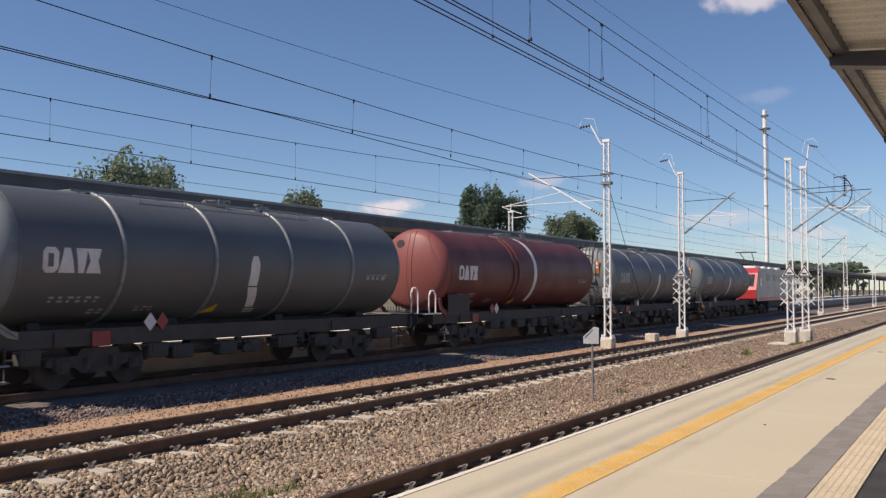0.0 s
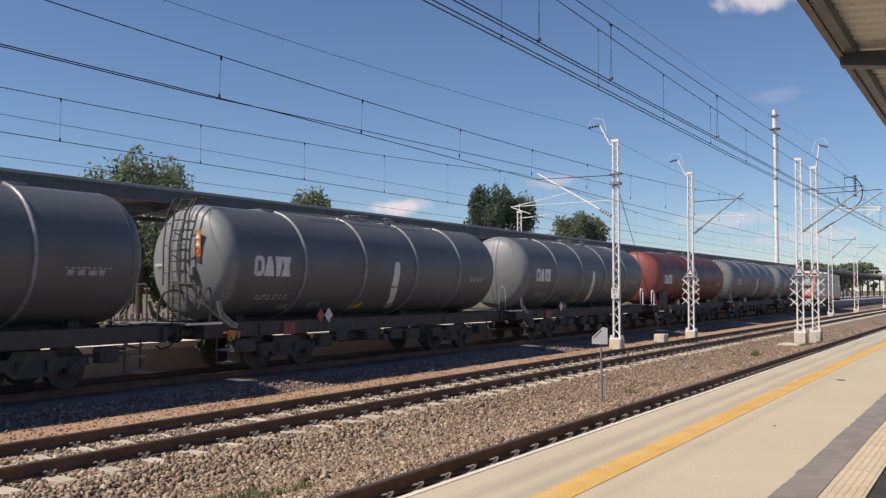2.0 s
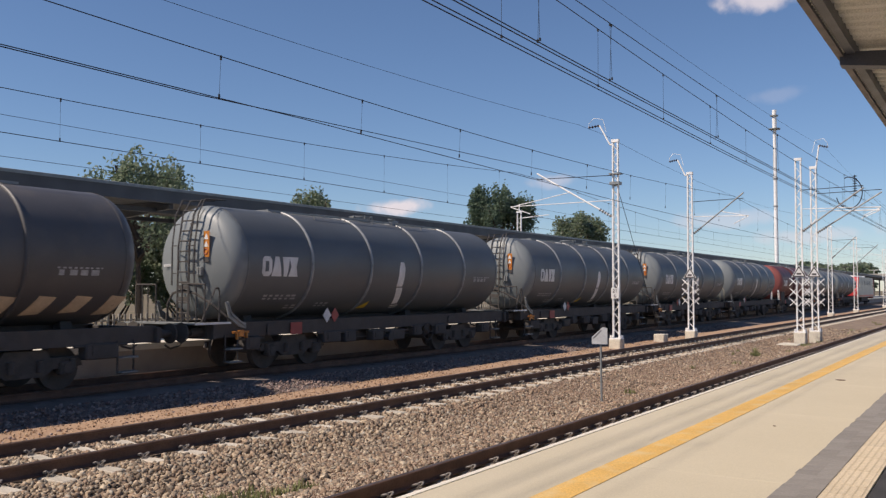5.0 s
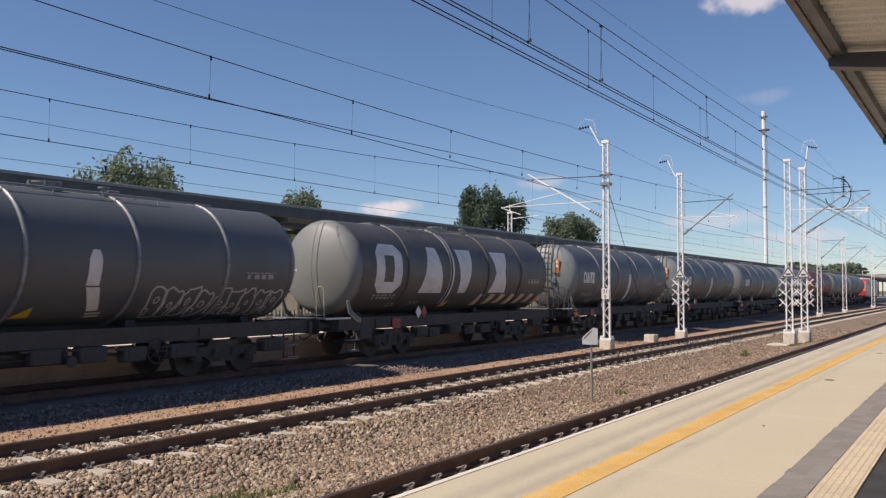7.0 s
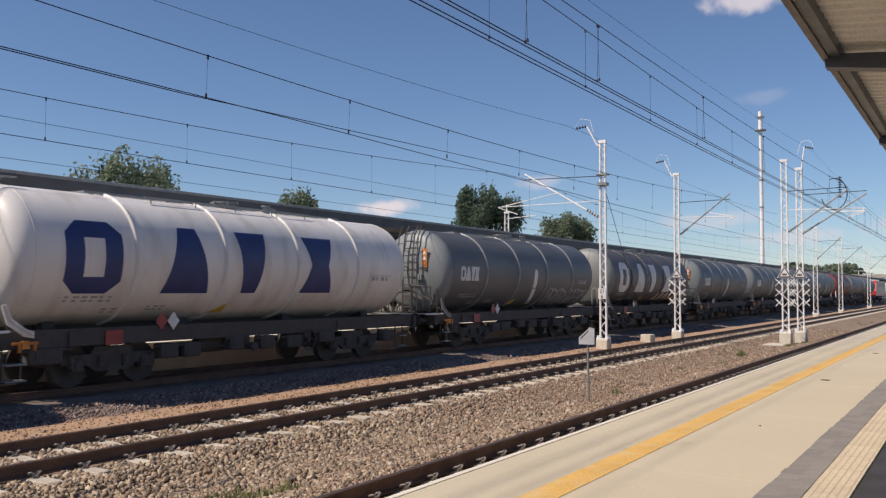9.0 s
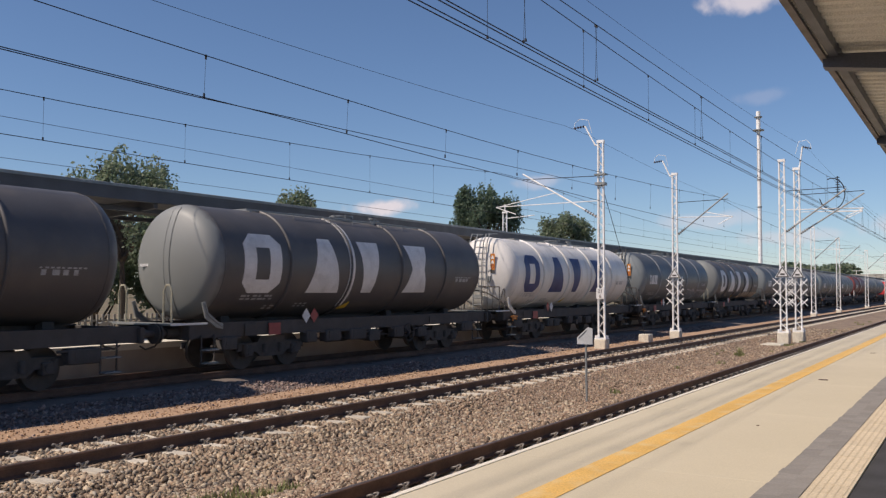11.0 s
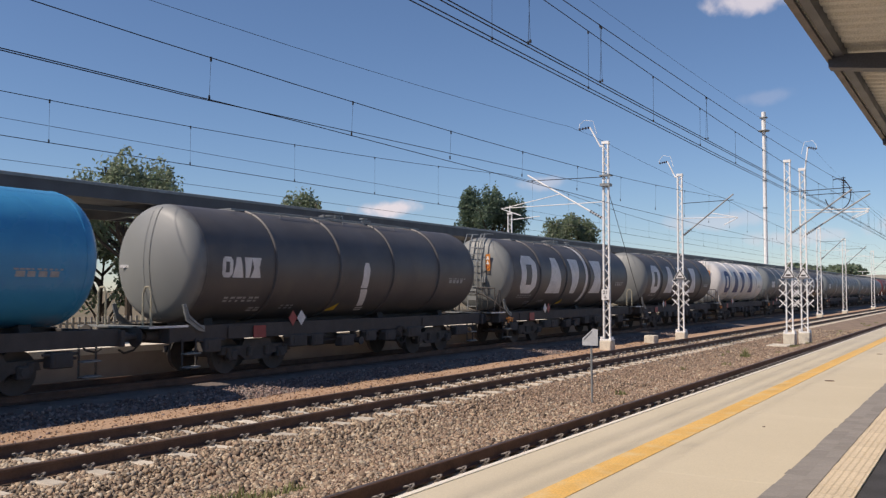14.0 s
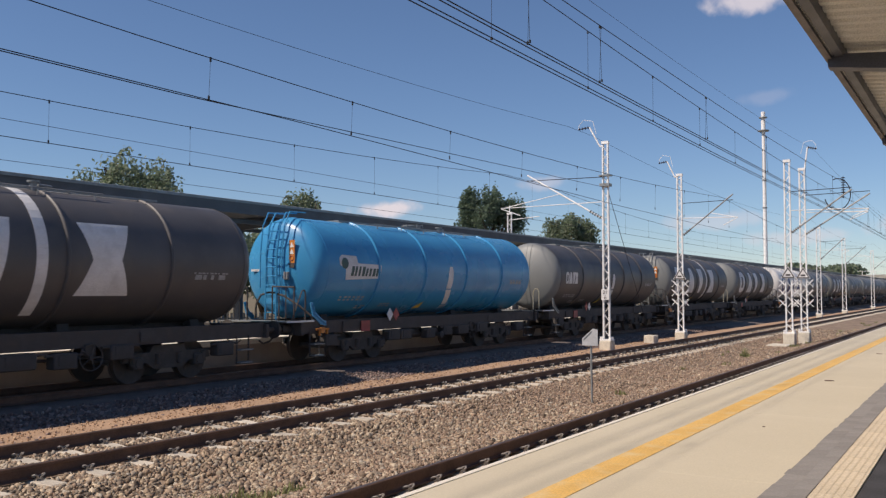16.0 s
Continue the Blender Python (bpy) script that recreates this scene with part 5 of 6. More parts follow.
def end_rail_mesh(mat, full):
    """One mesh for each bent rail."""
    x = -7.75
    out = []

    def path_rod(_, pts, r, n):
        bm = bmesh.new()
        for a, b in zip(pts, pts[1:]):
            rod(bm, a, b, r, n)
        out.append(finish("end_handrail", bm, mat))
    bm = None
    if full:
        path_rod(bm, [(x, -1.25, 1.28), (x, -1.25, 2.22), (x, -0.45, 2.24), (x, -0.45, 1.28)], 0.022, 6)
        path_rod(bm, [(x, -0.95, 1.28), (x, -0.95, 2.2)], 0.016, 6)
        path_rod(bm, [(x, -0.70, 1.28), (x, -0.70, 2.2)], 0.016, 6)
        path_rod(bm, [(x, 0.5, 1.28), (x, 0.5, 2.22), (x, 1.25, 2.22), (x, 1.25, 1.28)], 0.022, 6)
        path_rod(bm, [(x, 0.8, 1.28), (x, 0.8, 2.2)], 0.016, 6)
        path_rod(bm, [(x, 1.0, 1.28), (x, 1.0, 2.2)], 0.016, 6)
        path_rod(bm, [(x - 0.1, -1.24, 1.28), (x + 0.34, -1.24, 2.12), (x + 0.44, -1.24, 2.14), (x + 0.48, -1.24, 2.05), (x + 0.48, -1.24, 1.28)], 0.022, 6)
        # a bent pipe across the foot of the tank end
        px = -TIP - 0.10
        path_rod(bm, [(px, 0.62, 1.32), (px, 0.58, 1.75), (px, 0.40, 2.0), (px, 0.05, 2.08), (px + 0.02, -0.45, 1.98), (px + 0.12, -0.9, 1.72), (px + 0.32, -1.2, 1.42), (px + 0.4, -1.22, 1.27)], 0.030, 6)
    else:
        path_rod(bm, [(x, -0.95, 1.25), (x, -0.95, 2.05), (x, -0.88, 2.2), (x, -0.74, 2.2), (x, -0.67, 2.05), (x, -0.67, 1.25)], 0.024, 6)
        path_rod(bm, [(x, 0.67, 1.25), (x, 0.67, 2.05), (x, 0.74, 2.2), (x, 0.88, 2.2), (x, 0.95, 2.05), (x, 0.95, 1.25)], 0.024, 6)
    return out


def gusset_mesh(mat):
    bm = bmesh.new()
    prism(bm, [(-7.10, 1.78), (-7.00, 1.80), (-6.90, 1.54), (-6.56, 1.30), (-6.40, 1.26), (-6.40, 1.12), (-6.62, 1.16), (-6.98, 1.40)], 1, -1.29, -1.25)
    path_rod(bm, [(-7.02, -1.30, 1.74), (-6.90, -1.30, 1.46), (-6.44, -1.30, 1.18)], 0.022, 6)
    return finish("end_gusset", bm, mat)


def deck_mesh():
    bm = bmesh.new()
    box(bm, (-7.78, 0, 1.265), (0.62, 2.56, 0.035))
    return finish("end_deck", bm, M["steelgrey"])


def deck_edge_mesh():
    bm = bmesh.new()
    box(bm, (-7.50, -1.27, 1.27), (1.15, 0.045, 0.05))
    return finish("deck_edge", bm, M["pale"])


def warning_panel():
    bm = bmesh.new()
    x = head_x(0.65) - 0.01
    box(bm, (x, -0.62, 3.24), (0.012, 0.21, 0.66), bevel=0.003)
    return finish("warning_sticker", bm, M["orange"])


def warning_print():
    """Pale triangles, a ringed square and a dark square on the warning panel."""
    x = head_x(0.65) - 0.018
    out = []
    for z in (3.36, 3.17):
        bm = bmesh.new()
        prism(bm, [(-0.70, z), (-0.54, z), (-0.62, z + 0.15)], 0, x - 0.004, x)
        out.append(("pictogram", finish("pictogram", bm, M["pale"]), "pale warning triangle"))
    bm = bmesh.new()
    for k in range(10):
        a, b = 0.628 * k, 0.628 * (k + 1)
        rod(bm, (x, -0.62 + 0.07 * math.cos(a), 3.05 + 0.07 * math.sin(a)), (x, -0.62 + 0.07 * math.cos(b), 3.05 + 0.07 * math.sin(b)), 0.014, 4)
    out.append(("pictogram", finish("pictogram", bm, M["red"]), "red ring"))
    bm = bmesh.new()
    box(bm, (x, -0.62, 2.84), (0.012, 0.20, 0.12))
    out.append(("pictogram", finish("pictogram", bm, M["frame"]), "dark square"))
    return out


def document_box():
    bm = bmesh.new()
    box(bm, (head_x(0.5) - 0.05, -0.48, 2.55), (0.10, 0.16, 0.22), bevel=0.012)
    return finish("document_box", bm, M["steelgrey"])


def stroke(bm, pts, half):
    """A painted line along points in (along, round the shell)."""
    for (ax, ah), (b, bh) in zip(pts, pts[1:]):
        d = Vector((b - ax, bh - ah))
        if d.length < 1e-4:
            continue
        s = Vector((-d.y, d.x)).normalized() * half
        e = d.normalized() * half * 0.5
        ax, ah, b, bh = ax - e.x, ah - e.y, b + e.x, bh + e.y
        decal(bm, [(ax + s.x, ah + s.y), (ax - s.x, ah - s.y), (b - s.x, bh - s.y), (b + s.x, bh + s.y)], 0.008, 9)


def scrawl(bm, x, w, h, n, seed):
    """Bubble-like spray-paint outlines with inner loops, shapes only."""
    rnd = random.Random(seed)
    for i in range(n):
        cx = x + (i + 0.5 + (0.35 if i >= n // 2 else 0.0)) * w / (n + 0.35)
        cy = -1.14 + rnd.uniform(-0.05, 0.05)
        ww, hh = w / n * 0.50, h * rnd.uniform(0.44, 0.54)
        ph, lobes, lean = rnd.uniform(0, 6), rnd.choice((2, 3, 4)), rnd.uniform(-0.06, 0.08)
        pts = []
        for j in range(21):
            a = 2 * math.pi * j / 20
            c, q = math.cos(a), math.sin(a)
            k = 1 + 0.17 * math.sin(lobes * a + ph) + 0.06 * math.sin(7 * a + 2 * ph)
            u, v = math.copysign(abs(c) ** 0.6, c) * k, math.copysign(abs(q) ** 0.6, q) * k
            pts.append((cx + ww * u + lean * v, cy + hh * min(1.08, max(-1.08, v))))
        stroke(bm, pts, 0.024)
        # the eye of the bubble, and a notch
        ey, sx, sy = cy + hh * rnd.uniform(-0.25, 0.3), ww * rnd.uniform(0.2, 0.34), hh * rnd.uniform(0.12, 0.26)
        stroke(bm, [(cx + sx * math.cos(0.785 * j) + lean * 0.3, ey + sy * math.sin(0.785 * j)) for j in range(9)], 0.020)
        if rnd.random() < 0.7:
            side = rnd.choice((-1, 1))
            stroke(bm, [(cx + side * ww * 0.95, cy - hh * 0.2), (cx + side * ww * 0.3, cy - hh * 0.35), (cx + side * ww * 0.2, cy - hh * 0.9)], 0.020)


def wagon(label, paint, ladder=True, mark="small", mark_paint="pale", stripe=None, graffiti=0, seed=1, hoop=True, old=False):
    w = thing("tank_wagon", label, "tank wagon", "wagons of the freight train")
    mat = M[paint]
    u = shared("under", underframe_meshes)
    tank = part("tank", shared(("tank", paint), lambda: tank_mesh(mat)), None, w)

    def band():
        bm = bmesh.new()
        rounded_hoop(bm, 0.045, 0.06, -0.48 * HALF, 1.48 * HALF, 48)
        return finish("band", bm, M["glint_strap"] if paint == "black" else mat, True)
    for x in (-1.75, -1.35) if old else (-4.07, -1.36, 1.36, 4.07):
        part("band", shared(("band", paint), band), None, tank, m=pose(x, 0, 0))

    def seam():
        bm = bmesh.new()
        n = 40
        pts = [(0, (R_TANK + 0.004) * math.cos(2 * math.pi * k / n), Z_TANK + (R_TANK + 0.004) * math.sin(2 * math.pi * k / n)) for k in range(n + 1)]
        path_rod(bm, pts, 0.007, 5)
        return finish("end_seam", bm, mat, 40)
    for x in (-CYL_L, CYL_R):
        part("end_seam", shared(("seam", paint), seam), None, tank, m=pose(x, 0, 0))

    def ribs():
        bm = bmesh.new()
        for y in (0.0,):
            pts = []
            for a in step(-1.2, 1.2, 14):
                zz, yy = R_TANK * math.sin(a), y
                pts.append((head_x(math.hypot(zz, yy)) - 0.002, yy, Z_TANK + zz))
            path_rod(bm, pts, 0.010, 5)
        return finish("end_rib", bm, mat)
    for dy in (-0.2, 0.0):
        part("end_rib", shared(("rib", paint), ribs), None, tank, m=pose(0, dy, 0))
    part("underframe", u["frame"], None, w)
    for x in (-5.6, -1.9, 1.9, 5.6):
        part("saddle", u["saddle"], None, w, m=pose(x, 0, 0))
    for sx in (-1, 1):
        for y in (-0.875, 0.875):
            b = part("buffer", u["buffer"], None, w, m=pose(sx * 7.49, y, 0, 0, 0, 0 if sx > 0 else 180))
            part("buffer_head", u["buffer_head"], None, b)
        for k in ("coupling", "brake_hose"):
            part(k, u[k], None, w, m=pose(sx * 7.49, 0, 0, 0, 0, 0 if sx > 0 else 180))
        add_bogie(w, sx * 4.35)
    part("air_tank", u["air_tank"], None, w, m=pose(-1.2, 0, 0))
    part("brake_wheel", u["brake_wheel"], None, w, m=pose(2.1, 0, 0))
    part("outlet_valve", u["outlet_valve"], None, w, m=pose(-0.2, 0, 0))
    rnd = random.Random(seed)
    part("brake_pipe", u["brake_pipe"], None, w)
    for x in (-6.1, -2.9, -2.1 + rnd.uniform(-0.2, 0.2), -0.7, 0.35 + rnd.uniform(-0.2, 0.2), 1.5, 2.9, 6.0):
        part("equipment_box", u["equipment_box"], None, w, m=pose(x, 0, rnd.uniform(-0.13, 0.0)) @ Matrix.Diagonal((rnd.uniform(0.7, 1.35), 1, 1, 1)))
    for x in (-6.85, 6.6):
        f = part("footstep", u["footstep"], None, w, m=pose(x, 0, 0))
        for z in (0.30, 0.62):
            part("tread", u["tread"], None, f, "worn bright step tread", pose(0, 0, z))
    part("walkway", u["walkway"], None, w)
    part("top_rail", u["top_rail"], None, w)
    part("manhole", u["manhole"], None, w)
    part("vent_valve", u["vent_valve"], None, w, m=pose(1.3, 0, 0))
    for dy in (0, 2.54):
        part("end_gusset", shared(("gusset", paint), lambda: gusset_mesh(M["steelgrey"] if paint.startswith("black") else mat)), None, w, m=pose(0, dy, 0))
    part("end_deck", shared("deck", deck_mesh), None, w, "steel end walkway")
    part("deck_edge", shared("deck_edge", deck_edge_mesh), None, w, "pale bar along the deck edge")
    if ladder:
        lp = mat if paint == "blue" else M["steelgrey"] if paint in ("white", "black2") else M["frame"]
        part("ladder", shared(("ladder", lp.name), lambda: ladder_mesh(lp)), None, w)
        for me in shared(("rail", "full"), lambda: end_rail_mesh(M["frame"], True)):
            part("end_handrail", me, None, w)
        st = part("warning_sticker", shared("warn", warning_panel), None, tank, "orange warning panel with pictograms")
        for name, me, label in shared("warn_print", warning_print):
            part(name, me, None, st, label)
        part("document_box", shared("docbox", document_box), None, tank, "small grey document box")

        def tap():
            bm = bmesh.new()
            rod(bm, (-6.9, -1.33, 1.03), (-6.35, -1.33, 1.03), 0.03, 8)
            box(bm, (-6.62, -1.33, 1.0), (0.16, 0.06, 0.16))
            box(bm, (-6.75, -1.33, 0.94), (0.05, 0.05, 0.18))
            box(bm, (-6.42, -1.33, 0.95), (0.05, 0.05, 0.14))
            return finish("brake_changeover", bm, M["orange"])
        part("brake_changeover", shared("tap", tap), None, w, "orange brake changeover handle")
    elif old:
        for y, h in ((-1.28, 2.05), (-0.75, 2.15)):
            bm = bmesh.new()
            path_rod(bm, [(-7.3 - 0.3 * (y > -1), y, 1.28), (-7.3 - 0.3 * (y > -1), y, h - 0.15), (-7.42 - 0.3 * (y > -1), y, h), (-7.62 - 0.3 * (y > -1), y, h), (-7.72 - 0.3 * (y > -1), y, h - 0.15), (-7.72 - 0.3 * (y > -1), y, 1.28)], 0.03, 6)
            part("end_handrail", bm, M["galv"], w, "white bent handrail")
        bm = bmesh.new()
        rod(bm, (head_x(1.0) - 0.05, 0.35, 3.72), (head_x(1.0) + 0.06, 0.35, 3.72), 0.15, 16)
        part("end_hatch", bm, M["frame"], tank, "small dark round hatch")
        bm = bmesh.new()
        box(bm, (-5.7, -1.26, 1.55), (1.5, 0.03, 0.75), bevel=0.005)
        part("side_panel", bm, M["frame"], w, "black data panel over the sill")
    elif hoop:
        for me in shared(("rail", "hoop"), lambda: end_rail_mesh(M["handrail"], False)):
            part("end_handrail", me, None, w, "dull yellowish hoop handrail")

    # painted marks
    if mark == "small":
        for polys in shapes_mark(-6.03, 0.52, 1.0, False):
            bm = bmesh.new()
            for poly in polys:
                decal(bm, [(x, h - 0.10) for x, h in poly])
            part("mark", bm, M[mark_paint], tank, "plain block of the company mark")
    elif mark == "big":
        for polys in shapes_mark(-5.86, 1.62, 1.0, True):
            bm = bmesh.new()
            for poly in polys:
                decal(bm, [(x, h - 0.02) for x, h in poly])
            part("mark", bm, M[mark_paint], tank, "large plain block of the company mark")
    elif mark == "plate":
        bm = bmesh.new()
        decal(bm, [(-5.72, -0.36), (-4.0, -0.30), (-3.95, 0.12), (-5.15, 0.14), (-5.2, 0.36), (-5.9, 0.38), (-6.03, 0.28), (-6.03, 0.08), (-5.85, 0.0), (-5.75, -0.05)])
        part("mark", bm, M["pale"], tank, "pale company panel")
        # slanted blocks and a round one in place of the lettering
        for i in range(8):
            x, ww = -5.50 + i * 0.178, 0.10 + 0.035 * (i % 3 == 0)
            bm = bmesh.new()
            decal(bm, [(x, -0.24), (x + ww, -0.24), (x + ww + 0.06, 0.05 - 0.05 * (i > 3)), (x + 0.06, 0.05 - 0.05 * (i > 3))], 0.010)
            part("mark_block", bm, M["greenmark"], tank, "dark green block of the mark")
        bm = bmesh.new()
        decal(bm, [(-5.78 + 0.17 * math.cos(0.628 * k), 0.13 + 0.17 * math.sin(0.628 * k)) for k in range(10)], 0.010)
        part("mark_block", bm, M["greenmark"], tank, "dark green block of the mark")
    if stripe == "tall":
        bm = bmesh.new()
        strip_arc(bm, -0.12, 0.14, -0.92 * R_TANK, 1.5 * R_TANK, 0.008, 0.004)
        part("stripe", bm, M[mark_paint], tank, "white hoop stripe", pose(0.2 if old else -1.32 if seed % 2 else 0.75 if seed == 20 else 0.95, 0, 0))
    elif stripe == "arrow":
        bm = bmesh.new()
        decal(bm, [(0.10, -0.62), (0.42, -0.62), (0.42, -0.02), (0.35, 0.16), (0.18, 0.16), (0.10, -0.02)])
        decal(bm, [(0.42, -1.32), (0.70, -1.30), (0.46, -0.66), (0.12, -0.66)])
        decal(bm, [(0.46, -1.45), (0.84, -1.42), (0.80, -1.36), (0.44, -1.39)])
        decal(bm, [(0.50, -1.56), (0.84, -1.53), (0.84, -1.47), (0.48, -1.50)])
        part("stripe", bm, M["pale"], tank, "pale loading arrow down the shell", pose({7: -0.27, 17: -0.33}.get(seed, 0.0), 0, 0))
    bm = bmesh.new()
    bars(bm, -5.7, -0.95, 1.3, 2, 6, seed)
    bars(bm, -3.4, -1.25, 0.6, 2, 3, seed + 1)
    bars(bm, -4.6, -1.32, 0.5, 2, 2, seed + 3)
    bars(bm, 4.75, -0.28, 1.15, 1, 9, seed + 5, 0.035)
    bars(bm, 4.8, -0.42, 1.0, 1, 4, seed + 2, 0.12)
    tagged(part("small_print", bm, M["faint"], tank, "faint small print"), kind="stuff")
    bm = bmesh.new()
    decal(bm, [(-1.35, -1.55), (-0.85, -1.50), (-0.9, -1.15)])
    part("triangle_mark", bm, M["yellowmark"], tank, "yellow triangle")
    bm = bmesh.new()
    swap = rnd.random() < 0.5
    side_plate(bm, -3.15 + 0.35 * swap, 1.37, 0.36, 0.42, -1.235, 0.012, True)
    part("placard", bm, M["pale"], w, "white diamond placard")
    bm = bmesh.new()
    side_plate(bm, -2.80 - 0.35 * swap, 1.37, 0.36, 0.42, -1.233, 0.010, True)
    part("placard", bm, M["red"], w, "red diamond placard")
    bm = bmesh.new()
    side_plate(bm, -4.45, 1.05, 0.46, 0.32, -1.245)
    part("hazard_plate", bm, M["red"], w, "dull red hazard plate")
    bm = bmesh.new()
    side_plate(bm, -5.35, 1.06, 0.45, 0.30, -1.24)
    part("data_plate", bm, M["frame"], w, "dark data plate")
    bm = bmesh.new()
    side_plate(bm, 3.6, 1.08, 0.42, 0.22, -1.24)
    part("data_plate", bm, M["frame"], w, "dark data plate")
    if graffiti:
        bm = bmesh.new()
        if graffiti == 1:
            scrawl(bm, 1.9, 4.4, 0.92, 9, seed)
            part("graffiti", bm, M["spray"], tank, "looping pale spray-paint outlines")
        else:
            for i in range(7):
                x, lo = 0.9 + i * 0.85, -1.5 + 0.05 * (i % 3)
                decal(bm, [(x, lo), (x + 0.42, lo + 0.04), (x + 0.62, -0.92), (x + 0.22, -0.88)], 0.008)
            part("graffiti", bm, M["tanspray"], tank, "row of faded tan spray-paint blocks")
    # end number
    bm = bmesh.new()
    for i in range(8):
        box(bm, (head_x(0.75) - 0.01, 0.55 + i * 0.055, 2.72), (0.03, 0.036, 0.07))
    tagged(part("end_number", bm, M["pale"], tank, "small pale print"), kind="stuff")
    return w


# distance of each wagon's middle along the track at the start of the clip
TRAIN = []
BLACK_S = "black tank wagon with a small pale mark"
TRAIN.append((wagon("black tank wagon with a pale mark behind the locomotive", "black", True, "small", "faint", "arrow", seed=3), 65.7))
TRAIN.append((wagon("black tank wagon with a pale mark and end ladder", "black", True, "small", "faint", "arrow", seed=5), 49.4))
TRAIN.append((wagon("oxide red tank wagon with a white hoop stripe", "brown", False, "small", "pale", "tall", seed=2, old=True), 33.15))
TRAIN.append((wagon(BLACK_S + ", plain end", "black", False, "small", "pale", "arrow", seed=7), 16.86))
TRAIN.append((wagon(BLACK_S + " and an end ladder", "black", True, "small", "pale", "arrow", seed=8), 0.70))
TRAIN.append((wagon(BLACK_S + " and an end ladder", "black", True, "small", "pale", "arrow", seed=9), -15.43))
TRAIN.append((wagon(BLACK_S + " and an end ladder", "black", True, "small", "pale", "arrow", seed=10), -31.7))
TRAIN.append((wagon("brownish black tank wagon with large white blocks and graffiti", "black2", False, "big", "pale", "tall", 2, seed=11), -48.3))
TRAIN.append((wagon("black tank wagon with spray-paint graffiti on its side", "black", True, "small", "pale", "arrow", 1, seed=12), -64.5))
TRAIN.append((wagon("white tank wagon with large navy blue blocks", "white", True, "big", "navy", None, seed=13), -80.75))
TRAIN.append((wagon("brownish black tank wagon with large white blocks, plain end", "black2", False, "big", "pale", "tall", seed=15), -97.05))
TRAIN.append((wagon("brownish black tank wagon with large white blocks and ladder", "black2", True, "big", "pale", "tall", seed=16), -113.4))
TRAIN.append((wagon(BLACK_S + ", plain end, dusty", "black2", False, "small", "pale", "arrow", seed=17), -129.65))
TRAIN.append((wagon("glossy bright blue tank wagon with a pale panel", "blue", True, "plate", "pale", "arrow", seed=18), -145.9))
TRAIN.append((wagon("brownish black tank wagon with large white blocks at the rear", "black2", True, "big", "pale", "tall", seed=20), -162.2))


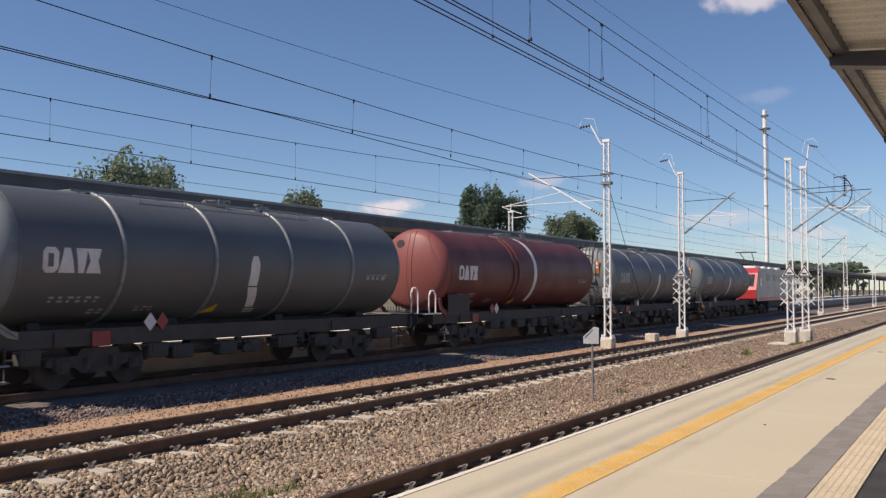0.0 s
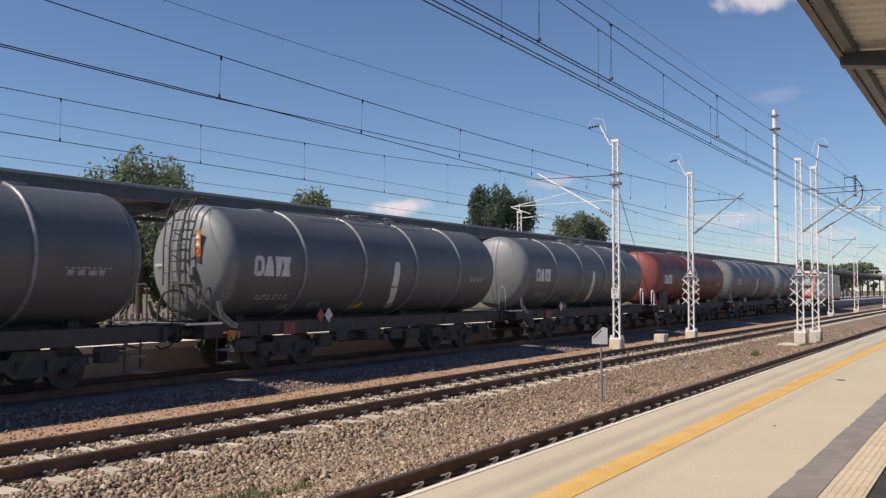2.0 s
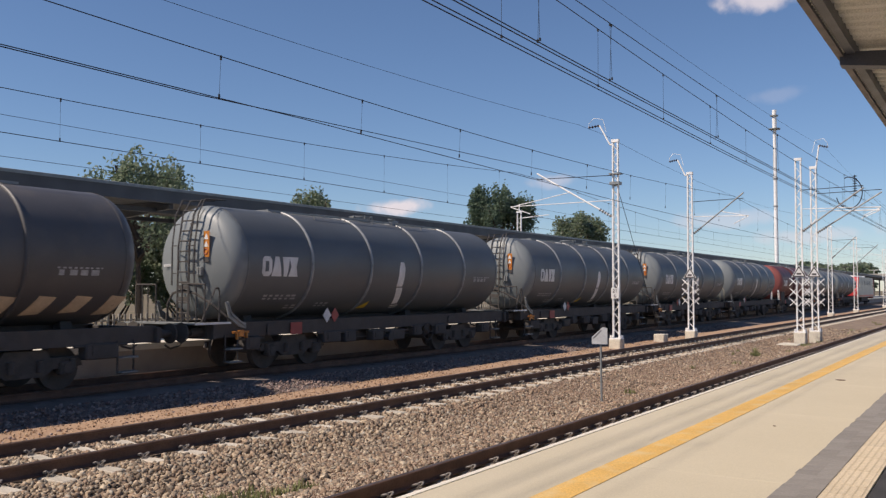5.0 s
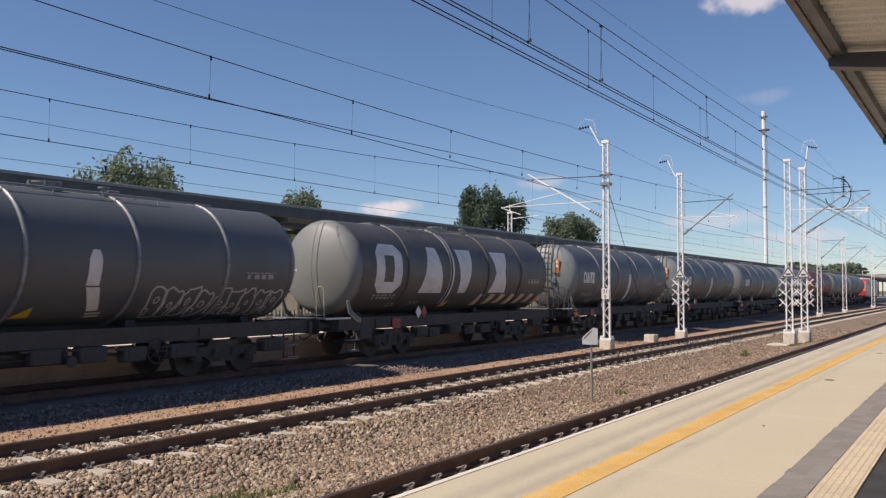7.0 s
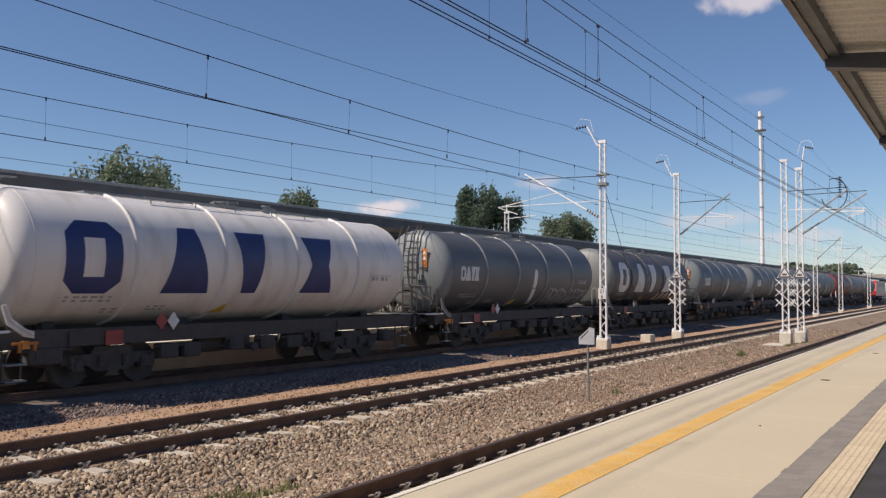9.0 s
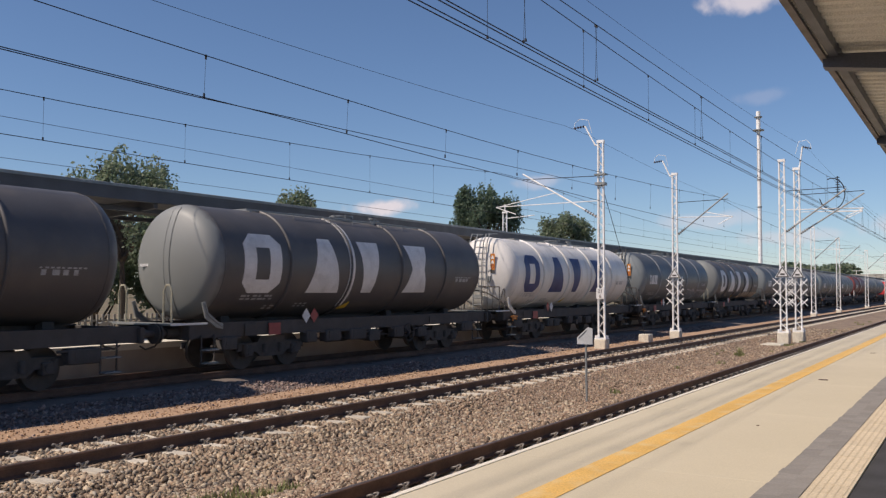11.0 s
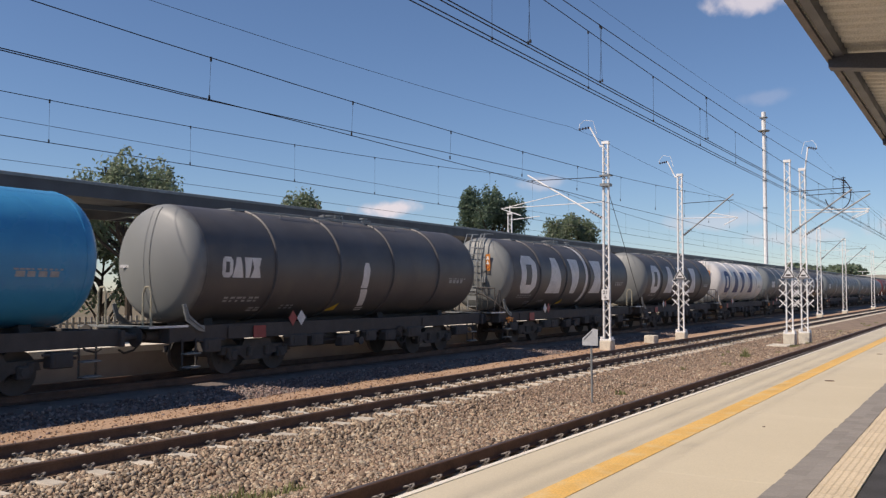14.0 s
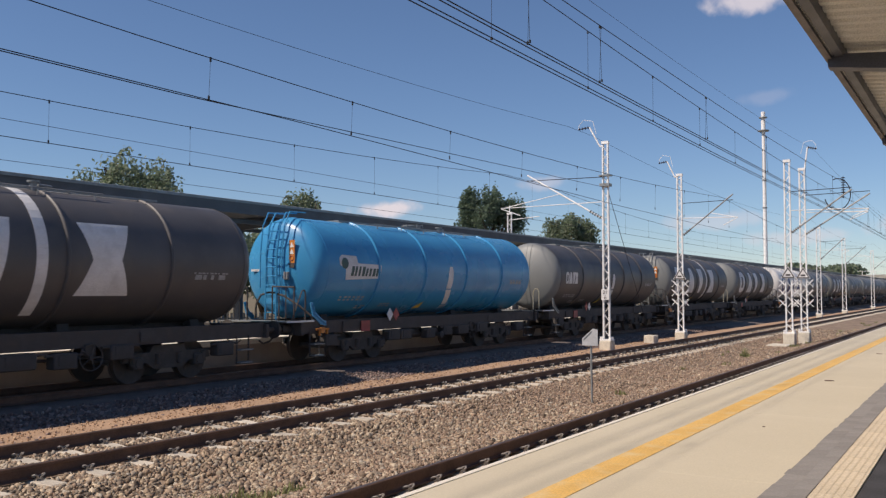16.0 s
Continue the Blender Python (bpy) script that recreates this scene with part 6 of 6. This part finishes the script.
# ---- locomotive ----
def locomotive():
    t = thing("locomotive", "grey electric locomotive with red cab ends", "locomotive", "wagons of the freight train")
    L = 8.9
    side = [(-L, 1.15), (-L, 2.05), (-L + 0.75, 3.45), (-L + 1.2, 3.85), (L - 1.2, 3.85), (L - 0.75, 3.45), (L, 2.05), (L, 1.15)]
    bm = bmesh.new()
    prism(bm, [(-L + 2.4, 1.15), (-L + 2.4, 3.85), (L - 2.4, 3.85), (L - 2.4, 1.15)], 1, -1.47, 1.47)
    part("body", bm, M["locogrey"], t)
    for s in (-1, 1):
        bm = bmesh.new()
        prism(bm, [(s * (L - 0.45), 1.35), (s * L, 1.35), (s * L, 2.05), (s * (L - 0.75), 3.45), (s * (L - 1.2), 3.87), (s * (L - 1.55), 3.87), (s * (L - 1.1), 3.40), (s * (L - 0.5), 2.1)], 1, -1.475, 1.475)
        cab = part("cab", bm, M["signal_red"], t, "bright red cab end")
        bm = bmesh.new()
        prism(bm, [(s * (L - 2.41), 1.15), (s * (L - 0.46), 1.15), (s * (L - 0.51), 2.1), (s * (L - 1.11), 3.40), (s * (L - 1.56), 3.85), (s * (L - 2.41), 3.85)], 1, -1.47, 1.47)
        part("cab_side", bm, M["locogrey"], t)
        bm = bmesh.new()
        for y in (-0.66, 0.66):
            prism(bm, [(s * (L - 0.16), 2.40), (s * (L - 0.13), 2.36), (s * (L - 0.62), 3.28), (s * (L - 0.65), 3.32)], 1, y - 0.58, y + 0.58)
        part("windscreen", bm, M["darkglass"], cab)
        for y in (-1.48, 1.48):
            bm = bmesh.new()
            box(bm, (s * (L - 1.75), y, 2.75), (0.6, 0.03, 0.75), bevel=0.01)
            part("side_window", bm, M["darkglass"], t)
        bm = bmesh.new()
        box(bm, (s * (L + 0.05), 0, 1.10), (0.5, 2.7, 0.42), bevel=0.03)
        part("buffer_beam", bm, M["red"], t)
    for y in (-1.478, 1.478):
        bm = bmesh.new()
        box(bm, (0, y, 1.32), (2 * L - 2.4, 0.02, 0.24))
        part("stripe", bm, M["signal_red"], t, "red stripe along the sill")
        for x in (-4.2, -1.4, 1.4, 4.2):
            bm = bmesh.new()
            box(bm, (x, y, 3.1), (1.5, 0.03, 0.55))
            g = part("grille", bm, M["steelgrey"], t)
    for x, w in ((-4.5, 1.6), (-1.5, 1.2), (1.2, 1.8), (4.2, 1.2)):
        bm = bmesh.new()
        box(bm, (x, 0, 3.98), (w, 1.5, 0.26), bevel=0.04)
        part("roof_gear", bm, M["galv"], t, "pale roof equipment")
    bm = bmesh.new()
    for y in (-0.55, 0.55):
        path_rod(bm, [(-5.9, y, 4.05), (-4.6, y * 0.7, 4.65), (-5.9, y * 0.9, 5.22)], 0.035, 6)
    rod(bm, (-5.9, -0.85, 5.25), (-5.9, 0.85, 5.25), 0.03, 6)
    rod(bm, (-5.6, -0.85, 5.22), (-5.6, 0.85, 5.22), 0.03, 6)
    part("pantograph", bm, M["frame"], t, "raised pantograph")
    bm = bmesh.new()
    box(bm, (0, 0, 0.85), (6.5, 2.5, 0.6), bevel=0.05)
    part("underbox", bm, M["frame"], t)
    for s in (-1, 1):
        add_bogie(t, s * 5.0)
    return t


TRAIN.append((locomotive(), 83.2))
paving()
lay_stones()


# ---- movement ----
def motions():
    # metres that the train has gone, by the half second
    run = [(0.0, -0.03), (0.5, 5.4), (1.0, 10.87), (1.5, 16.32), (2.0, 21.78), (2.5, 27.21), (3.0, 32.66), (3.5, 38.13), (4.0, 43.48), (4.5, 48.98), (5.0, 54.47), (5.5, 59.95), (6.0, 65.40), (6.5, 70.92), (7.0, 76.31), (7.5, 81.69), (8.0, 87.09), (8.5, 92.63), (9.0, 98.04), (9.5, 103.45), (10.0, 108.83), (10.5, 114.2), (11.0, 119.55), (11.5, 124.9), (12.0, 130.21), (12.5, 135.58), (13.0, 140.87), (13.5, 146.13), (14.0, 151.37), (14.5, 156.79), (15.0, 162.06), (15.5, 167.04), (16.0, 172.26)]
    for w, x in TRAIN:
        walk(w, [(t, pose(x + s, 17.5, 0)) for t, s in run])
    # the wheels roll without slipping
    ts = [k / 15 for k in range(241)]
    far = np.interp(ts, [t for t, _ in run], [s for _, s in run])
    for ob, wx in WHEELSETS:
        walk(ob, [(t, pose(wx, 0, 0.46, 0, math.degrees(s / 0.46), 0)) for t, s in zip(ts, far)])


motions()
